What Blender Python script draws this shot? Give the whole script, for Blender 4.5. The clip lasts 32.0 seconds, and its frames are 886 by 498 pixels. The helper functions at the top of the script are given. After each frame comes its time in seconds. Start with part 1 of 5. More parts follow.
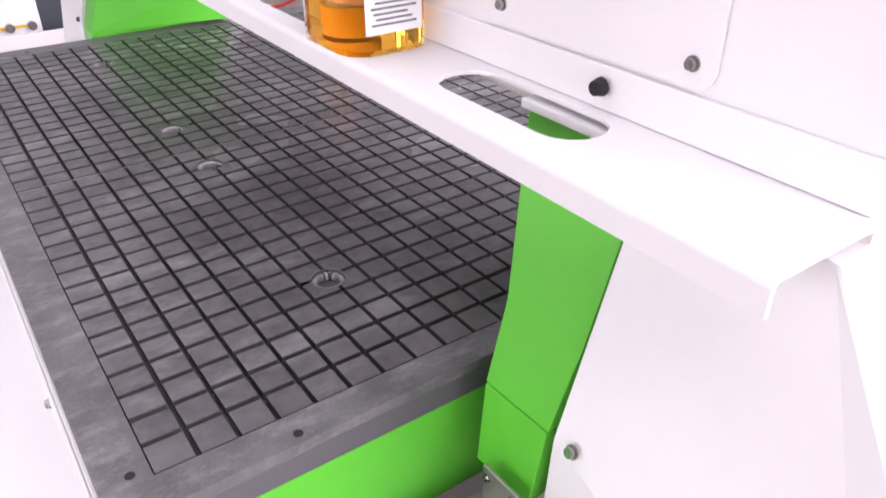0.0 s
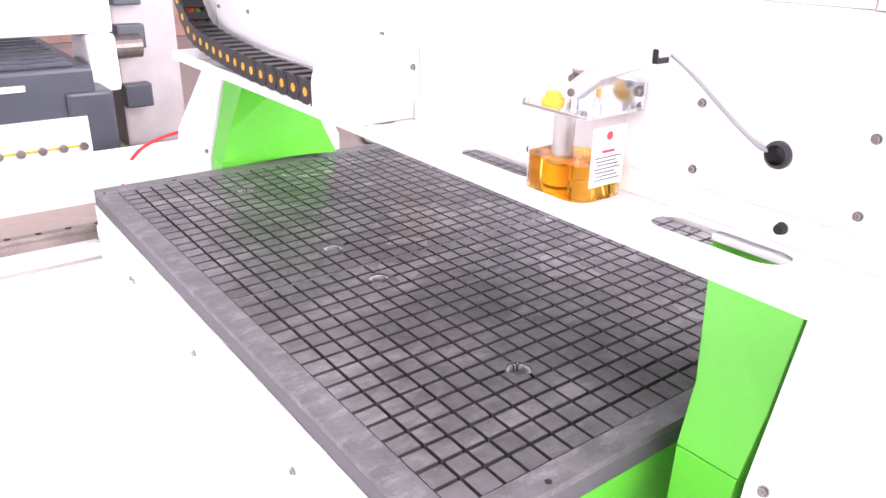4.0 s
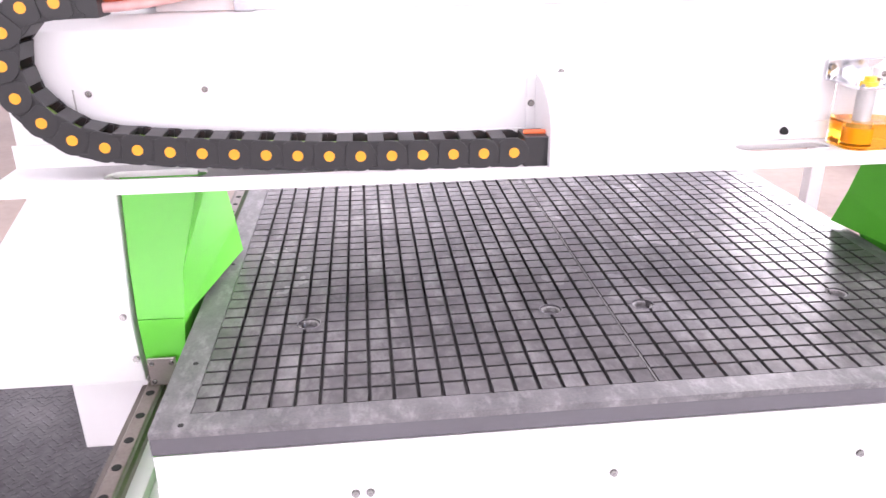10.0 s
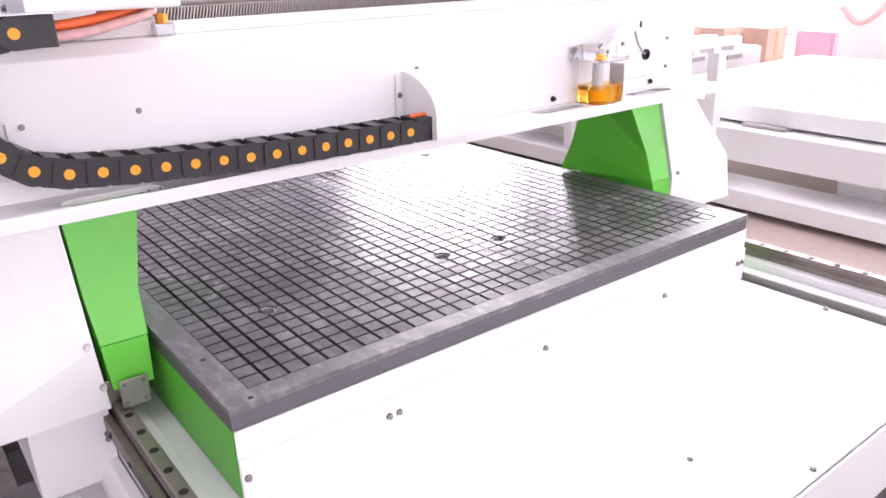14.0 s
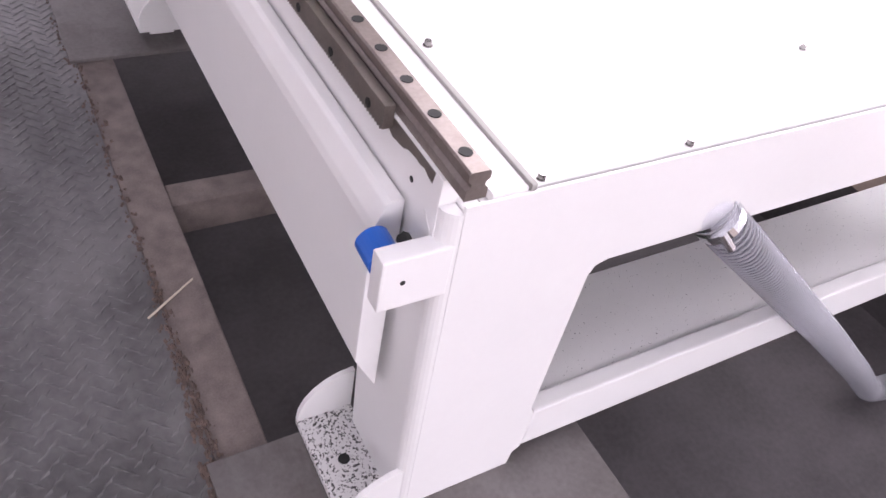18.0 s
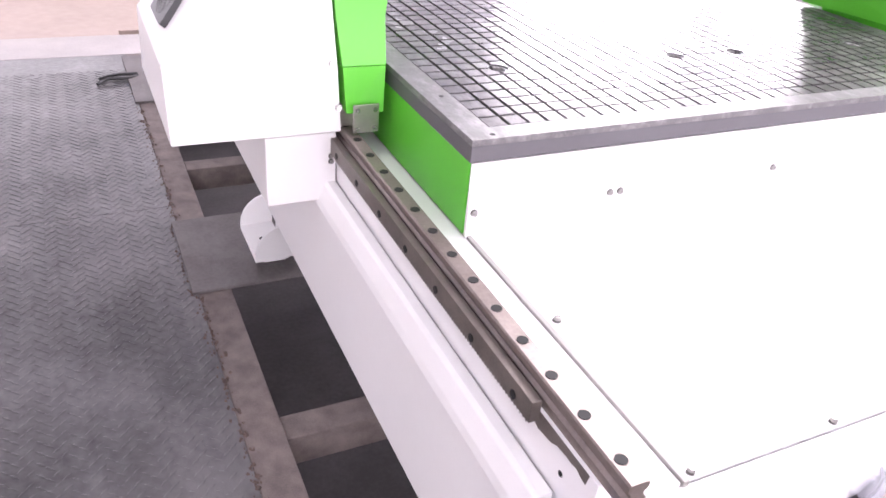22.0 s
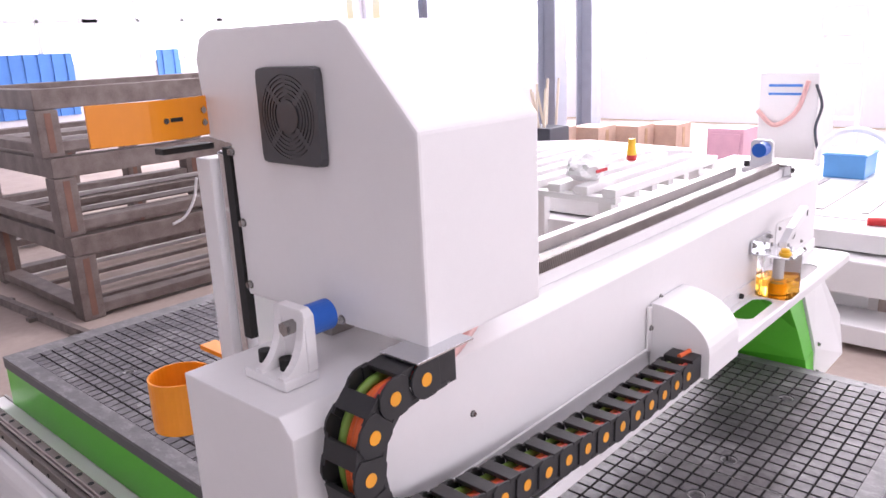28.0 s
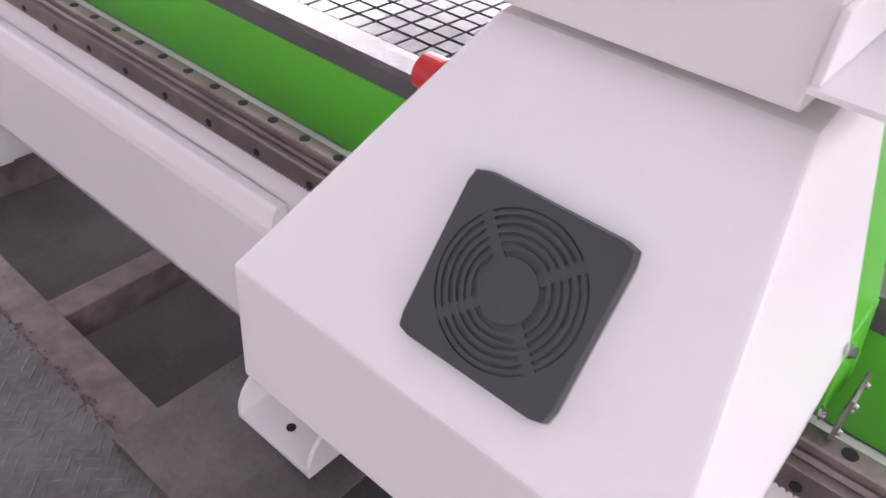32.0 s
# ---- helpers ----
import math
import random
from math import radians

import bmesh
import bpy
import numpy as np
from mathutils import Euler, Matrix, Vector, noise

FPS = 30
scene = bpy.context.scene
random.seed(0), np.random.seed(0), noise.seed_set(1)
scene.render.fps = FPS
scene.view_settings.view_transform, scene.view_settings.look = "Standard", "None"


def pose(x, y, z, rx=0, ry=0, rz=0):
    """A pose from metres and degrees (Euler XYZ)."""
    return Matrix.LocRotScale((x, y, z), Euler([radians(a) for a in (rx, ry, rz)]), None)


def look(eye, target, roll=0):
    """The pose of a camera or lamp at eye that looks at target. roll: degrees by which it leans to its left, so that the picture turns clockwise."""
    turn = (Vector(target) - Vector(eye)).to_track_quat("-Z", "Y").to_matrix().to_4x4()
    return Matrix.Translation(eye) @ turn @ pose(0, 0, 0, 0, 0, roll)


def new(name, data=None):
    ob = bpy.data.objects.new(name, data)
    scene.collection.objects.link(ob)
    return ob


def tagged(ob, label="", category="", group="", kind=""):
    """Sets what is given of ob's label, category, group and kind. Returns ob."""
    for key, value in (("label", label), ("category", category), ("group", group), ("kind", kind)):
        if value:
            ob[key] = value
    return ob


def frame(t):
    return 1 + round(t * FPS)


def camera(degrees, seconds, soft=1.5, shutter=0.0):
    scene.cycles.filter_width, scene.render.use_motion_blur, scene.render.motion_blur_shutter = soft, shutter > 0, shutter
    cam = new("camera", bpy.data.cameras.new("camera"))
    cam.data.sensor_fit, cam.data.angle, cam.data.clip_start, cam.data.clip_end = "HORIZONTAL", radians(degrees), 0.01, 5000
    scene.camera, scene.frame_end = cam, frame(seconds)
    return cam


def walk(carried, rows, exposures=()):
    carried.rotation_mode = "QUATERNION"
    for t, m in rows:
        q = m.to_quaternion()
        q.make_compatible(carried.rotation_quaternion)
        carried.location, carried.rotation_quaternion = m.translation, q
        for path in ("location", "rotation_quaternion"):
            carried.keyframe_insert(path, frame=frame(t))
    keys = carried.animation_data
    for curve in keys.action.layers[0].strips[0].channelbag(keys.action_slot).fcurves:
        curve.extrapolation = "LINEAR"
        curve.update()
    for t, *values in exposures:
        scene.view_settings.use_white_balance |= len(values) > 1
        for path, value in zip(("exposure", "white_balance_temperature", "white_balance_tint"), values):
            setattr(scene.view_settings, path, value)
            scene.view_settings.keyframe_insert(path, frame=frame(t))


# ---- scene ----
cam = camera(60.9, 32.0, soft=1.5, shutter=0.25)
PATH = [
    (0, (0.991, -0.272, 1.182), (-0.406, 0.713, 0.144), -0.1),
    (0.5, (0.992, -0.29, 1.23), (-0.453, 0.742, 0.308), -2.0),
    (1, (0.993, -0.339, 1.287), (-0.522, 0.725, 0.531), -1.9),
    (1.5, (0.996, -0.384, 1.313), (-0.552, 0.675, 0.619), -1.0),
    (2, (1.001, -0.414, 1.318), (-0.54, 0.653, 0.619), -0.4),
    (2.5, (1.0, -0.434, 1.317), (-0.531, 0.649, 0.621), 0.1),
    (3, (0.996, -0.474, 1.316), (-0.525, 0.626, 0.626), 0.9),
    (3.5, (0.997, -0.54, 1.307), (-0.524, 0.56, 0.616), 1.0),
    (4, (1.007, -0.58, 1.274), (-0.465, 0.53, 0.499), 1.0),
    (4.5, (0.993, -0.583, 1.253), (-0.547, 0.46, 0.52), 2.0),
    (6.5, (0.71, -0.979, 1.304), (-0.397, 0.502, 0.544), -2.1),
    (7, (0.559, -1.067, 1.287), (-0.389, 0.533, 0.551), -0.8),
    (7.5, (0.417, -1.075, 1.338), (-0.298, 0.632, 0.58), -2.2),
    (8, (0.259, -1.087, 1.322), (-0.312, 0.671, 0.56), -1.2),
    (8.5, (0.094, -1.036, 1.315), (-0.374, 0.768, 0.591), -4.2),
    (9, (-0.033, -1.017, 1.319), (-0.283, 0.835, 0.605), -2.8),
    (9.5, (-0.231, -1.05, 1.303), (-0.141, 0.809, 0.571), -2.2),
    (10, (-0.362, -1.055, 1.319), (-0.177, 0.78, 0.546), -0.7),
    (10.5, (-0.495, -1.018, 1.279), (-0.179, 0.804, 0.519), -1.1),
    (11, (-0.63, -0.984, 1.305), (-0.031, 0.787, 0.593), -3.7),
    (11.5, (-0.77, -1.021, 1.341), (0.183, 0.609, 0.682), -3.8),
    (12, (-0.891, -1.088, 1.362), (0.23, 0.45, 0.746), -3.4),
    (12.5, (-0.942, -1.102, 1.354), (0.205, 0.423, 0.756), -2.1),
    (13, (-0.939, -1.118, 1.343), (0.202, 0.403, 0.722), -1.8),
    (13.5, (-0.94, -1.12, 1.329), (0.213, 0.376, 0.671), -1.6),
    (14, (-0.94, -1.129, 1.312), (0.193, 0.359, 0.603), -1.7),
    (14.5, (-0.952, -1.136, 1.282), (0.148, 0.334, 0.489), -1.5),
    (15, (-0.957, -1.136, 1.251), (0.076, 0.305, 0.326), -0.7),
    (15.5, (-0.977, -1.129, 1.21), (0.003, 0.263, 0.16), -0.0),
    (17.5, (-1.027, -1.169, 1.078), (-0.112, 0.02, -0.245), 9.2),
    (18, (-1.049, -1.168, 1.056), (-0.177, -0.007, -0.319), 12.7),
    (18.5, (-1.062, -1.17, 1.045), (-0.23, -0.015, -0.361), 12.9),
    (19, (-1.071, -1.165, 1.043), (-0.27, 0.006, -0.366), 12.2),
    (19.5, (-1.078, -1.148, 1.058), (-0.282, 0.077, -0.309), 9.9),
    (20, (-1.093, -1.123, 1.091), (-0.301, 0.202, -0.181), 8.4),
    (20.5, (-1.104, -1.103, 1.119), (-0.323, 0.302, -0.071), 7.6),
    (21, (-1.092, -1.099, 1.14), (-0.301, 0.358, 0.021), 6.0),
    (21.5, (-1.089, -1.098, 1.143), (-0.283, 0.368, 0.046), 5.7),
    (22, (-1.107, -1.079, 1.168), (-0.314, 0.424, 0.112), 5.8),
    (22.5, (-1.115, -1.019, 1.207), (-0.327, 0.532, 0.221), 5.8),
    (23, (-1.123, -0.896, 1.236), (-0.307, 0.686, 0.324), 4.2),
    (23.5, (-1.124, -0.748, 1.277), (-0.211, 0.813, 0.423), 2.5),
    (24, (-1.131, -0.651, 1.352), (-0.072, 0.865, 0.592), 1.9),
    (24.5, (-1.158, -0.549, 1.419), (0.036, 0.887, 0.702), -0.8),
    (25, (-1.209, -0.451, 1.483), (0.142, 0.89, 0.871), -0.3),
    (25.5, (-1.246, -0.4, 1.535), (0.195, 0.851, 0.938), -1.4),
    (27.5, (-1.272, -0.472, 1.605), (0.141, 0.848, 1.093), -2.5),
    (28, (-1.281, -0.492, 1.583), (0.142, 0.811, 1.055), -2.6),
    (28.5, (-1.284, -0.485, 1.535), (0.137, 0.789, 0.94), -2.5),
    (29, (-1.282, -0.47, 1.477), (0.128, 0.784, 0.814), -1.5),
    (29.5, (-1.294, -0.445, 1.405), (0.139, 0.789, 0.755), -0.3),
    (30, (-1.283, -0.404, 1.338), (0.115, 0.817, 0.593), 0.7),
    (30.5, (-1.28, -0.349, 1.239), (0.002, 0.87, 0.305), 1.4),
    (31, (-1.268, -0.213, 1.189), (-0.08, 0.934, 0.06), 3.4),
    (31.5, (-1.252, -0.114, 1.158), (-0.124, 0.986, -0.074), 4.2),
    (32, (-1.239, 0.024, 1.144), (0.001, 0.972, -0.107), 5.6),
]
EXPOSURES = [(0.0, -0.44), (1.0, 0.2), (1.8, 0.25), (9.0, 0.35), (12.0, 0.28), (13.0, 0.0), (15.5, -0.2), (17.5, -0.08), (19.0, 0.17), (20.0, 0.5), (22.0, 0.5), (24.0, 0.55), (25.5, 0.1), (27.5, -0.52), (29.5, -0.38), (30.5, 0.0), (31.3, 0.2), (32.0, -0.05)]
EXPOSURES = [(t, stops, 6350, 22) for t, stops in EXPOSURES]
walk(cam, [(t, look(eye, target, roll)) for t, eye, target, roll in PATH], EXPOSURES)

# ---- world and light ----
world = bpy.data.worlds.new("sky")
scene.world = world
world.use_nodes = True
wn = world.node_tree.nodes
sky = wn.new("ShaderNodeTexSky")
sky.sky_type, sky.sun_disc = "NISHITA", False
sky.sun_elevation, sky.sun_rotation = radians(40), radians(60)
world.node_tree.links.new(sky.outputs[0], wn["Background"].inputs[0])
wn["Background"].inputs[1].default_value = 0.12


def window_light(name, at, target, width, height, watts, colour=(1.0, 0.97, 0.97)):
    lamp = bpy.data.lights.new(name, "AREA")
    lamp.shape, lamp.size, lamp.size_y, lamp.energy, lamp.color = "RECTANGLE", width, height, watts, colour
    ob = new(name, lamp)
    ob.matrix_world = look(at, target)
    return ob


HALL = (-9.0, 12.0, -9.0, 14.0, 6.5)  # x0, x1, y0, y1, height
window_light("window_light_east", (11.7, 5.0, 3.1), (0, 3.0, 0.5), 16.0, 3.6, 2600)
window_light("window_light_north", (9.7, 13.7, 4.3), (1.0, 2.0, 0.5), 4.2, 2.6, 1300)
window_light("window_light_west", (-8.7, 1.0, 2.8), (0, 0.0, 0.8), 15.0, 2.6, 25)
# Unseen lamp to the south, added to brighten the machine's front faces.
window_light("front_fill_light", (0.0, -8.7, 2.8), (0, 0.0, 0.8), 14.0, 2.6, 520)
# Added overhead fill lamp; the roof above it has no opening.
window_light("overhead_fill_near", (0.0, -1.5, 6.4), (0.0, -1.0, 0), 10.0, 3.0, 285)
# Second added fill, which brightens the things towards the east windows.
window_light("overhead_fill_far", (6.5, 3.5, 6.4), (6.5, 3.4, 0), 7.0, 6.0, 1200)


def glow(name, strength, colour):
    m = bpy.data.materials.new(name)
    m.use_nodes = True
    n = m.node_tree.nodes
    n.remove(n["Principled BSDF"])
    e = n.new("ShaderNodeEmission")
    e.inputs[0].default_value, e.inputs[1].default_value = (*colour, 1), strength
    m.node_tree.links.new(e.outputs[0], n["Material Output"].inputs[0])
    return m


SKY_EAST = glow("bright_sky_east", 7.0, (1.0, 0.97, 0.99))
SKY_NORTH = glow("bright_sky_north", 5.0, (1.0, 0.97, 1.0))
SKY_WEST = glow("bright_sky_west", 0.4, (0.98, 0.96, 1.0))
# The south glow is added fill, not a known sky view.
FILL_SOUTH = glow("front_fill_glow", 1.6, (0.98, 0.96, 1.0))

# ---- materials ----
def material(name, colour, rough=0.5, metal=0.0, vary=0.06, scale=6.0, bump=0.0, bump_scale=200.0, colour2=None, spots=0.0, spec=0.5, coat=0.0, smear=0.0, smear_scale=7.0, island=0.0):
    """A surface with two scales of colour variation and fine relief, in metres."""
    m = bpy.data.materials.new(name)
    m.use_nodes = True
    nt = m.node_tree
    n, link = nt.nodes, nt.links.new
    b = n["Principled BSDF"]
    co = n.new("ShaderNodeTexCoord")
    big = n.new("ShaderNodeTexNoise")
    big.inputs["Scale"].default_value, big.inputs["Detail"].default_value = scale, 6.0
    link(co.outputs["Object"], big.inputs["Vector"])
    fine = n.new("ShaderNodeTexNoise")
    fine.inputs["Scale"].default_value, fine.inputs["Detail"].default_value = scale * 14, 3.0
    link(co.outputs["Object"], fine.inputs["Vector"])
    add = n.new("ShaderNodeMath")
    add.operation = "MULTIPLY_ADD"
    link(fine.outputs[0], add.inputs[0])
    add.inputs[1].default_value = 0.4
    link(big.outputs[0], add.inputs[2])
    ramp = n.new("ShaderNodeValToRGB")
    c2 = colour2 or tuple(max(0.0, c * (1 - 2.2 * vary)) for c in colour)
    ramp.color_ramp.elements[0].position, ramp.color_ramp.elements[1].position = 0.5, 0.9
    ramp.color_ramp.elements[0].color = (*c2, 1)
    ramp.color_ramp.elements[1].color = (*colour, 1)
    link(add.outputs[0], ramp.inputs[0])
    top = ramp.outputs[0]
    if spots:
        sp = n.new("ShaderNodeTexNoise")
        sp.inputs["Scale"].default_value, sp.inputs["Detail"].default_value = 250.0, 3.0
        link(co.outputs["Object"], sp.inputs["Vector"])
        cut = n.new("ShaderNodeMapRange")
        cut.inputs["From Min"].default_value, cut.inputs["From Max"].default_value = 0.70 - 0.32 * spots, 0.72 - 0.32 * spots
        link(sp.outputs[0], cut.inputs["Value"])
        mix = n.new("ShaderNodeMix")
        mix.data_type = "RGBA"
        link(cut.outputs[0], mix.inputs[0])
        link(top, mix.inputs[6])
        mix.inputs[7].default_value = (0.06, 0.056, 0.056, 1)
        top = mix.outputs[2]
    if smear:
        mp = n.new("ShaderNodeMapping")
        mp.inputs["Scale"].default_value = (1.0, 0.45, 1.0)
        mp.inputs["Rotation"].default_value = (0, 0, 0.5)
        link(co.outputs["Object"], mp.inputs["Vector"])
        w = n.new("ShaderNodeTexNoise")
        w.inputs["Scale"].default_value, w.inputs["Detail"].default_value, w.inputs["Roughness"].default_value = smear_scale, 8.0, 0.72
        link(mp.outputs[0], w.inputs["Vector"])
        cut = n.new("ShaderNodeMapRange")
        cut.inputs["From Min"].default_value, cut.inputs["From Max"].default_value, cut.inputs["To Max"].default_value = 0.5, 0.78, smear
        link(w.outputs[0], cut.inputs["Value"])
        mix = n.new("ShaderNodeMix")
        mix.data_type = "RGBA"
        link(cut.outputs[0], mix.inputs[0])
        link(top, mix.inputs[6])
        mix.inputs[7].default_value = (0.55, 0.54, 0.54, 1)
        top = mix.outputs[2]
    if island:
        geo = n.new("ShaderNodeNewGeometry")
        tone = n.new("ShaderNodeMapRange")
        tone.inputs["To Min"].default_value, tone.inputs["To Max"].default_value = 1 - island, 1 + island
        link(geo.outputs["Random Per Island"], tone.inputs["Value"])
        hsv = n.new("ShaderNodeHueSaturation")
        link(tone.outputs[0], hsv.inputs["Value"])
        link(top, hsv.inputs["Color"])
        top = hsv.outputs[0]
    link(top, b.inputs["Base Color"])
    rr = n.new("ShaderNodeMapRange")
    rr.inputs["To Min"].default_value, rr.inputs["To Max"].default_value = max(0.02, rough - 0.08), min(1.0, rough + 0.08)
    link(big.outputs[0], rr.inputs["Value"])
    link(rr.outputs[0], b.inputs["Roughness"])
    b.inputs["Metallic"].default_value = metal
    b.inputs["Specular IOR Level"].default_value = spec
    b.inputs["Coat Weight"].default_value = coat
    b.inputs["Coat Roughness"].default_value = 0.15
    if bump:
        t = n.new("ShaderNodeTexNoise")
        t.inputs["Scale"].default_value, t.inputs["Detail"].default_value = bump_scale, 4.0
        link(co.outputs["Object"], t.inputs["Vector"])
        bm_ = n.new("ShaderNodeBump")
        bm_.inputs["Strength"].default_value, bm_.inputs["Distance"].default_value = bump, 0.004
        link(t.outputs[0], bm_.inputs["Height"])
        link(bm_.outputs[0], b.inputs["Normal"])
    return m


WHITE = material("white_powder_coat", (0.80, 0.79, 0.79), 0.38, vary=0.012, bump=0.05, bump_scale=420)
GREEN = material("green_powder_coat", (0.10, 0.52, 0.035), 0.35, vary=0.03, bump=0.05, bump_scale=420)
SLAB = material("grey_phenolic_board", (0.155, 0.147, 0.152), 0.25, vary=0.1, scale=5, colour2=(0.085, 0.08, 0.084), bump=0.06, bump_scale=90, smear=0.35, smear_scale=11.0, island=0.08, spec=0.26)
SLAB_EDGE = material("grey_board_edge", (0.105, 0.10, 0.11), 0.5, vary=0.06)
# Board colour inside the grooves, with their shade put into a darker tone.
GROOVE = material("shaded_groove", (0.085, 0.081, 0.084), 0.75, spec=0.2, vary=0.15, scale=8)
RUBBER = material("black_plastic", (0.022, 0.022, 0.024), 0.45, vary=0.1, bump=0.05)
ORANGE = material("orange_plastic", (0.85, 0.36, 0.02), 0.4, vary=0.03)
CABLE_ORANGE = material("orange_cable", (0.85, 0.16, 0.04), 0.45, vary=0.03)
CABLE_GREEN = material("green_cable", (0.2, 0.35, 0.06), 0.45, vary=0.03)
STEEL = material("ground_steel", (0.42, 0.39, 0.37), 0.32, metal=0.9, vary=0.08, scale=20, bump=0.03)
RAIL = material("oiled_rail_steel", (0.30, 0.255, 0.235), 0.36, metal=0.55, vary=0.1, scale=14, colour2=(0.2, 0.165, 0.15), bump=0.03)
DARK_STEEL = material("dark_rack_steel", (0.22, 0.19, 0.17), 0.42, metal=0.6, vary=0.15, scale=25)
ZINC = material("zinc_bolt", (0.36, 0.35, 0.34), 0.24, metal=0.95)
# Real black parts, and flat discs that paint the shade inside holes.
BLACK = material("black_part_and_hole_shade", (0.01, 0.01, 0.01), 0.7)
BLUE = material("blue_polyurethane", (0.01, 0.11, 0.5), 0.35, vary=0.05)
RUST = material("rusty_steel", (0.205, 0.168, 0.155), 0.75, vary=0.2, scale=22, colour2=(0.11, 0.09, 0.083), bump=0.3, bump_scale=60)
FRAME_STEEL = material("mill_scale_steel", (0.21, 0.175, 0.16), 0.55, metal=0.3, vary=0.15, scale=9, colour2=(0.115, 0.085, 0.075), bump=0.15, bump_scale=60)
RED_OXIDE = material("rust_red_steel", (0.21, 0.105, 0.075), 0.7, vary=0.15, scale=10)
CONCRETE = material("hall_floor_concrete", (0.42, 0.34, 0.30), 0.75, vary=0.08, scale=1.5, colour2=(0.33, 0.265, 0.23), bump=0.15, bump_scale=40)
CHEQUER = material("chequer_plate", (0.168, 0.163, 0.165), 0.34, metal=0.3, vary=0.08, scale=3, colour2=(0.06, 0.058, 0.06), bump=0.25, bump_scale=70, smear=0.12, smear_scale=9.0)
PLATE = material("bare_steel_plate", (0.165, 0.152, 0.15), 0.6, metal=0.3, vary=0.12, scale=8, colour2=(0.105, 0.093, 0.09), smear=0.12, smear_scale=12.0)
GRIT = material("rust_grit", (0.07, 0.055, 0.05), 0.9, vary=0.3, scale=60, colour2=(0.16, 0.11, 0.09))
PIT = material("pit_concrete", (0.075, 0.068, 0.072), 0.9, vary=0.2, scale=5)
HALL_WALL = material("hall_wall_panel", (0.62, 0.62, 0.66), 0.7, vary=0.04, scale=1)
HALL_GREY = material("hall_roof_sheet", (0.30, 0.31, 0.35), 0.7, vary=0.05, scale=1)
HALL_BLUE = material("blue_sheet_wall", (0.06, 0.22, 0.62), 0.5, vary=0.06, scale=2)
SLATE = material("slate_grey_paint", (0.05, 0.058, 0.075), 0.4, vary=0.06)
WOOD = material("pale_timber", (0.5, 0.33, 0.2), 0.65, vary=0.12, scale=12)
YELLOW = material("yellow_plastic", (0.9, 0.5, 0.02), 0.35, vary=0.03)
BRICK = material("red_brick_wall", (0.42, 0.26, 0.22), 0.85, vary=0.15, scale=5)
PLATE_PALE = material("pale_sill_steel", (0.42, 0.39, 0.38), 0.6, metal=0.2, vary=0.08)
PALE_WOOD = material("pale_stick_wood", (0.62, 0.55, 0.45), 0.6)
STRIP = material("grey_sealing_strip", (0.38, 0.37, 0.35), 0.5, vary=0.05)
TRAY = material("swarf_dusted_tray", (0.72, 0.71, 0.71), 0.45, vary=0.02, spots=0.03)
SWARF = material("swarf_covered_foot", (0.66, 0.65, 0.65), 0.5, vary=0.02, spots=0.45)
CHROME = material("bright_zinc", (0.72, 0.73, 0.75), 0.18, metal=1.0, vary=0.03)
SLAB_MARGIN = material("scuffed_board_margin", (0.17, 0.163, 0.168), 0.4, vary=0.1, scale=22, colour2=(0.10, 0.097, 0.1), bump=0.12, bump_scale=80, smear=0.4, smear_scale=45.0, spec=0.3)
SEAM = material("pale_seam", (0.17, 0.165, 0.165), 0.5, vary=0.15, scale=40)
PORT = material("worn_port_rim", (0.5, 0.49, 0.49), 0.4, metal=0.2, vary=0.2, scale=60, colour2=(0.16, 0.155, 0.155))
FAN = material("black_fan_plastic", (0.055, 0.055, 0.06), 0.42, vary=0.06, bump=0.05, bump_scale=300)
YELLOW_PAINT = material("orange_yellow_paint", (0.88, 0.30, 0.008), 0.35, vary=0.03)
CABLE_RED = material("red_cable", (0.6, 0.06, 0.04), 0.45)
CABLE_SLEEVE = material("pink_spiral_wrap", (0.75, 0.45, 0.42), 0.35, vary=0.1, scale=60)
BARREL = material("dull_aluminium", (0.55, 0.54, 0.53), 0.4, metal=0.5)
LEVER = material("bright_sheet_lever", (0.86, 0.86, 0.87), 0.3, metal=0.6, vary=0.03)
BRASS = material("brass_fitting", (0.7, 0.48, 0.2), 0.3, metal=0.9)
LINE = material("grey_nylon_line", (0.3, 0.3, 0.31), 0.35)
PAPER = material("white_label_paper", (0.82, 0.82, 0.82), 0.7)
PRINT = material("grey_print", (0.15, 0.15, 0.16), 0.7)
PRINT_RED = material("red_print", (0.6, 0.05, 0.06), 0.7)
# Column paint is lightened, with the haze in front of it mixed in.
COLUMN = material("hazed_blue_grey_steel", (0.34, 0.37, 0.45), 0.5, vary=0.05)
# Magenta and cardboard are paled to put the window glare into their colours.
PINK = material("glare_paled_magenta", (0.62, 0.36, 0.46), 0.5, vary=0.06)
CARTON = material("glare_paled_cardboard", (0.55, 0.39, 0.31), 0.8, vary=0.1)
LIGHT_BLUE = material("light_blue_plastic", (0.10, 0.33, 0.68), 0.4, vary=0.04)
RED = material("red_plastic", (0.6, 0.03, 0.03), 0.4)

def see_through(name, colour, rough, ior, weight=1.0):
    m = bpy.data.materials.new(name)
    m.use_nodes = True
    b = m.node_tree.nodes["Principled BSDF"]
    b.inputs["Base Color"].default_value = (*colour, 1)
    b.inputs["Roughness"].default_value, b.inputs["IOR"].default_value = rough, ior
    b.inputs["Transmission Weight"].default_value = weight
    return m


CLEAR = see_through("clear_acrylic", (0.98, 0.98, 0.98), 0.02, 1.08)
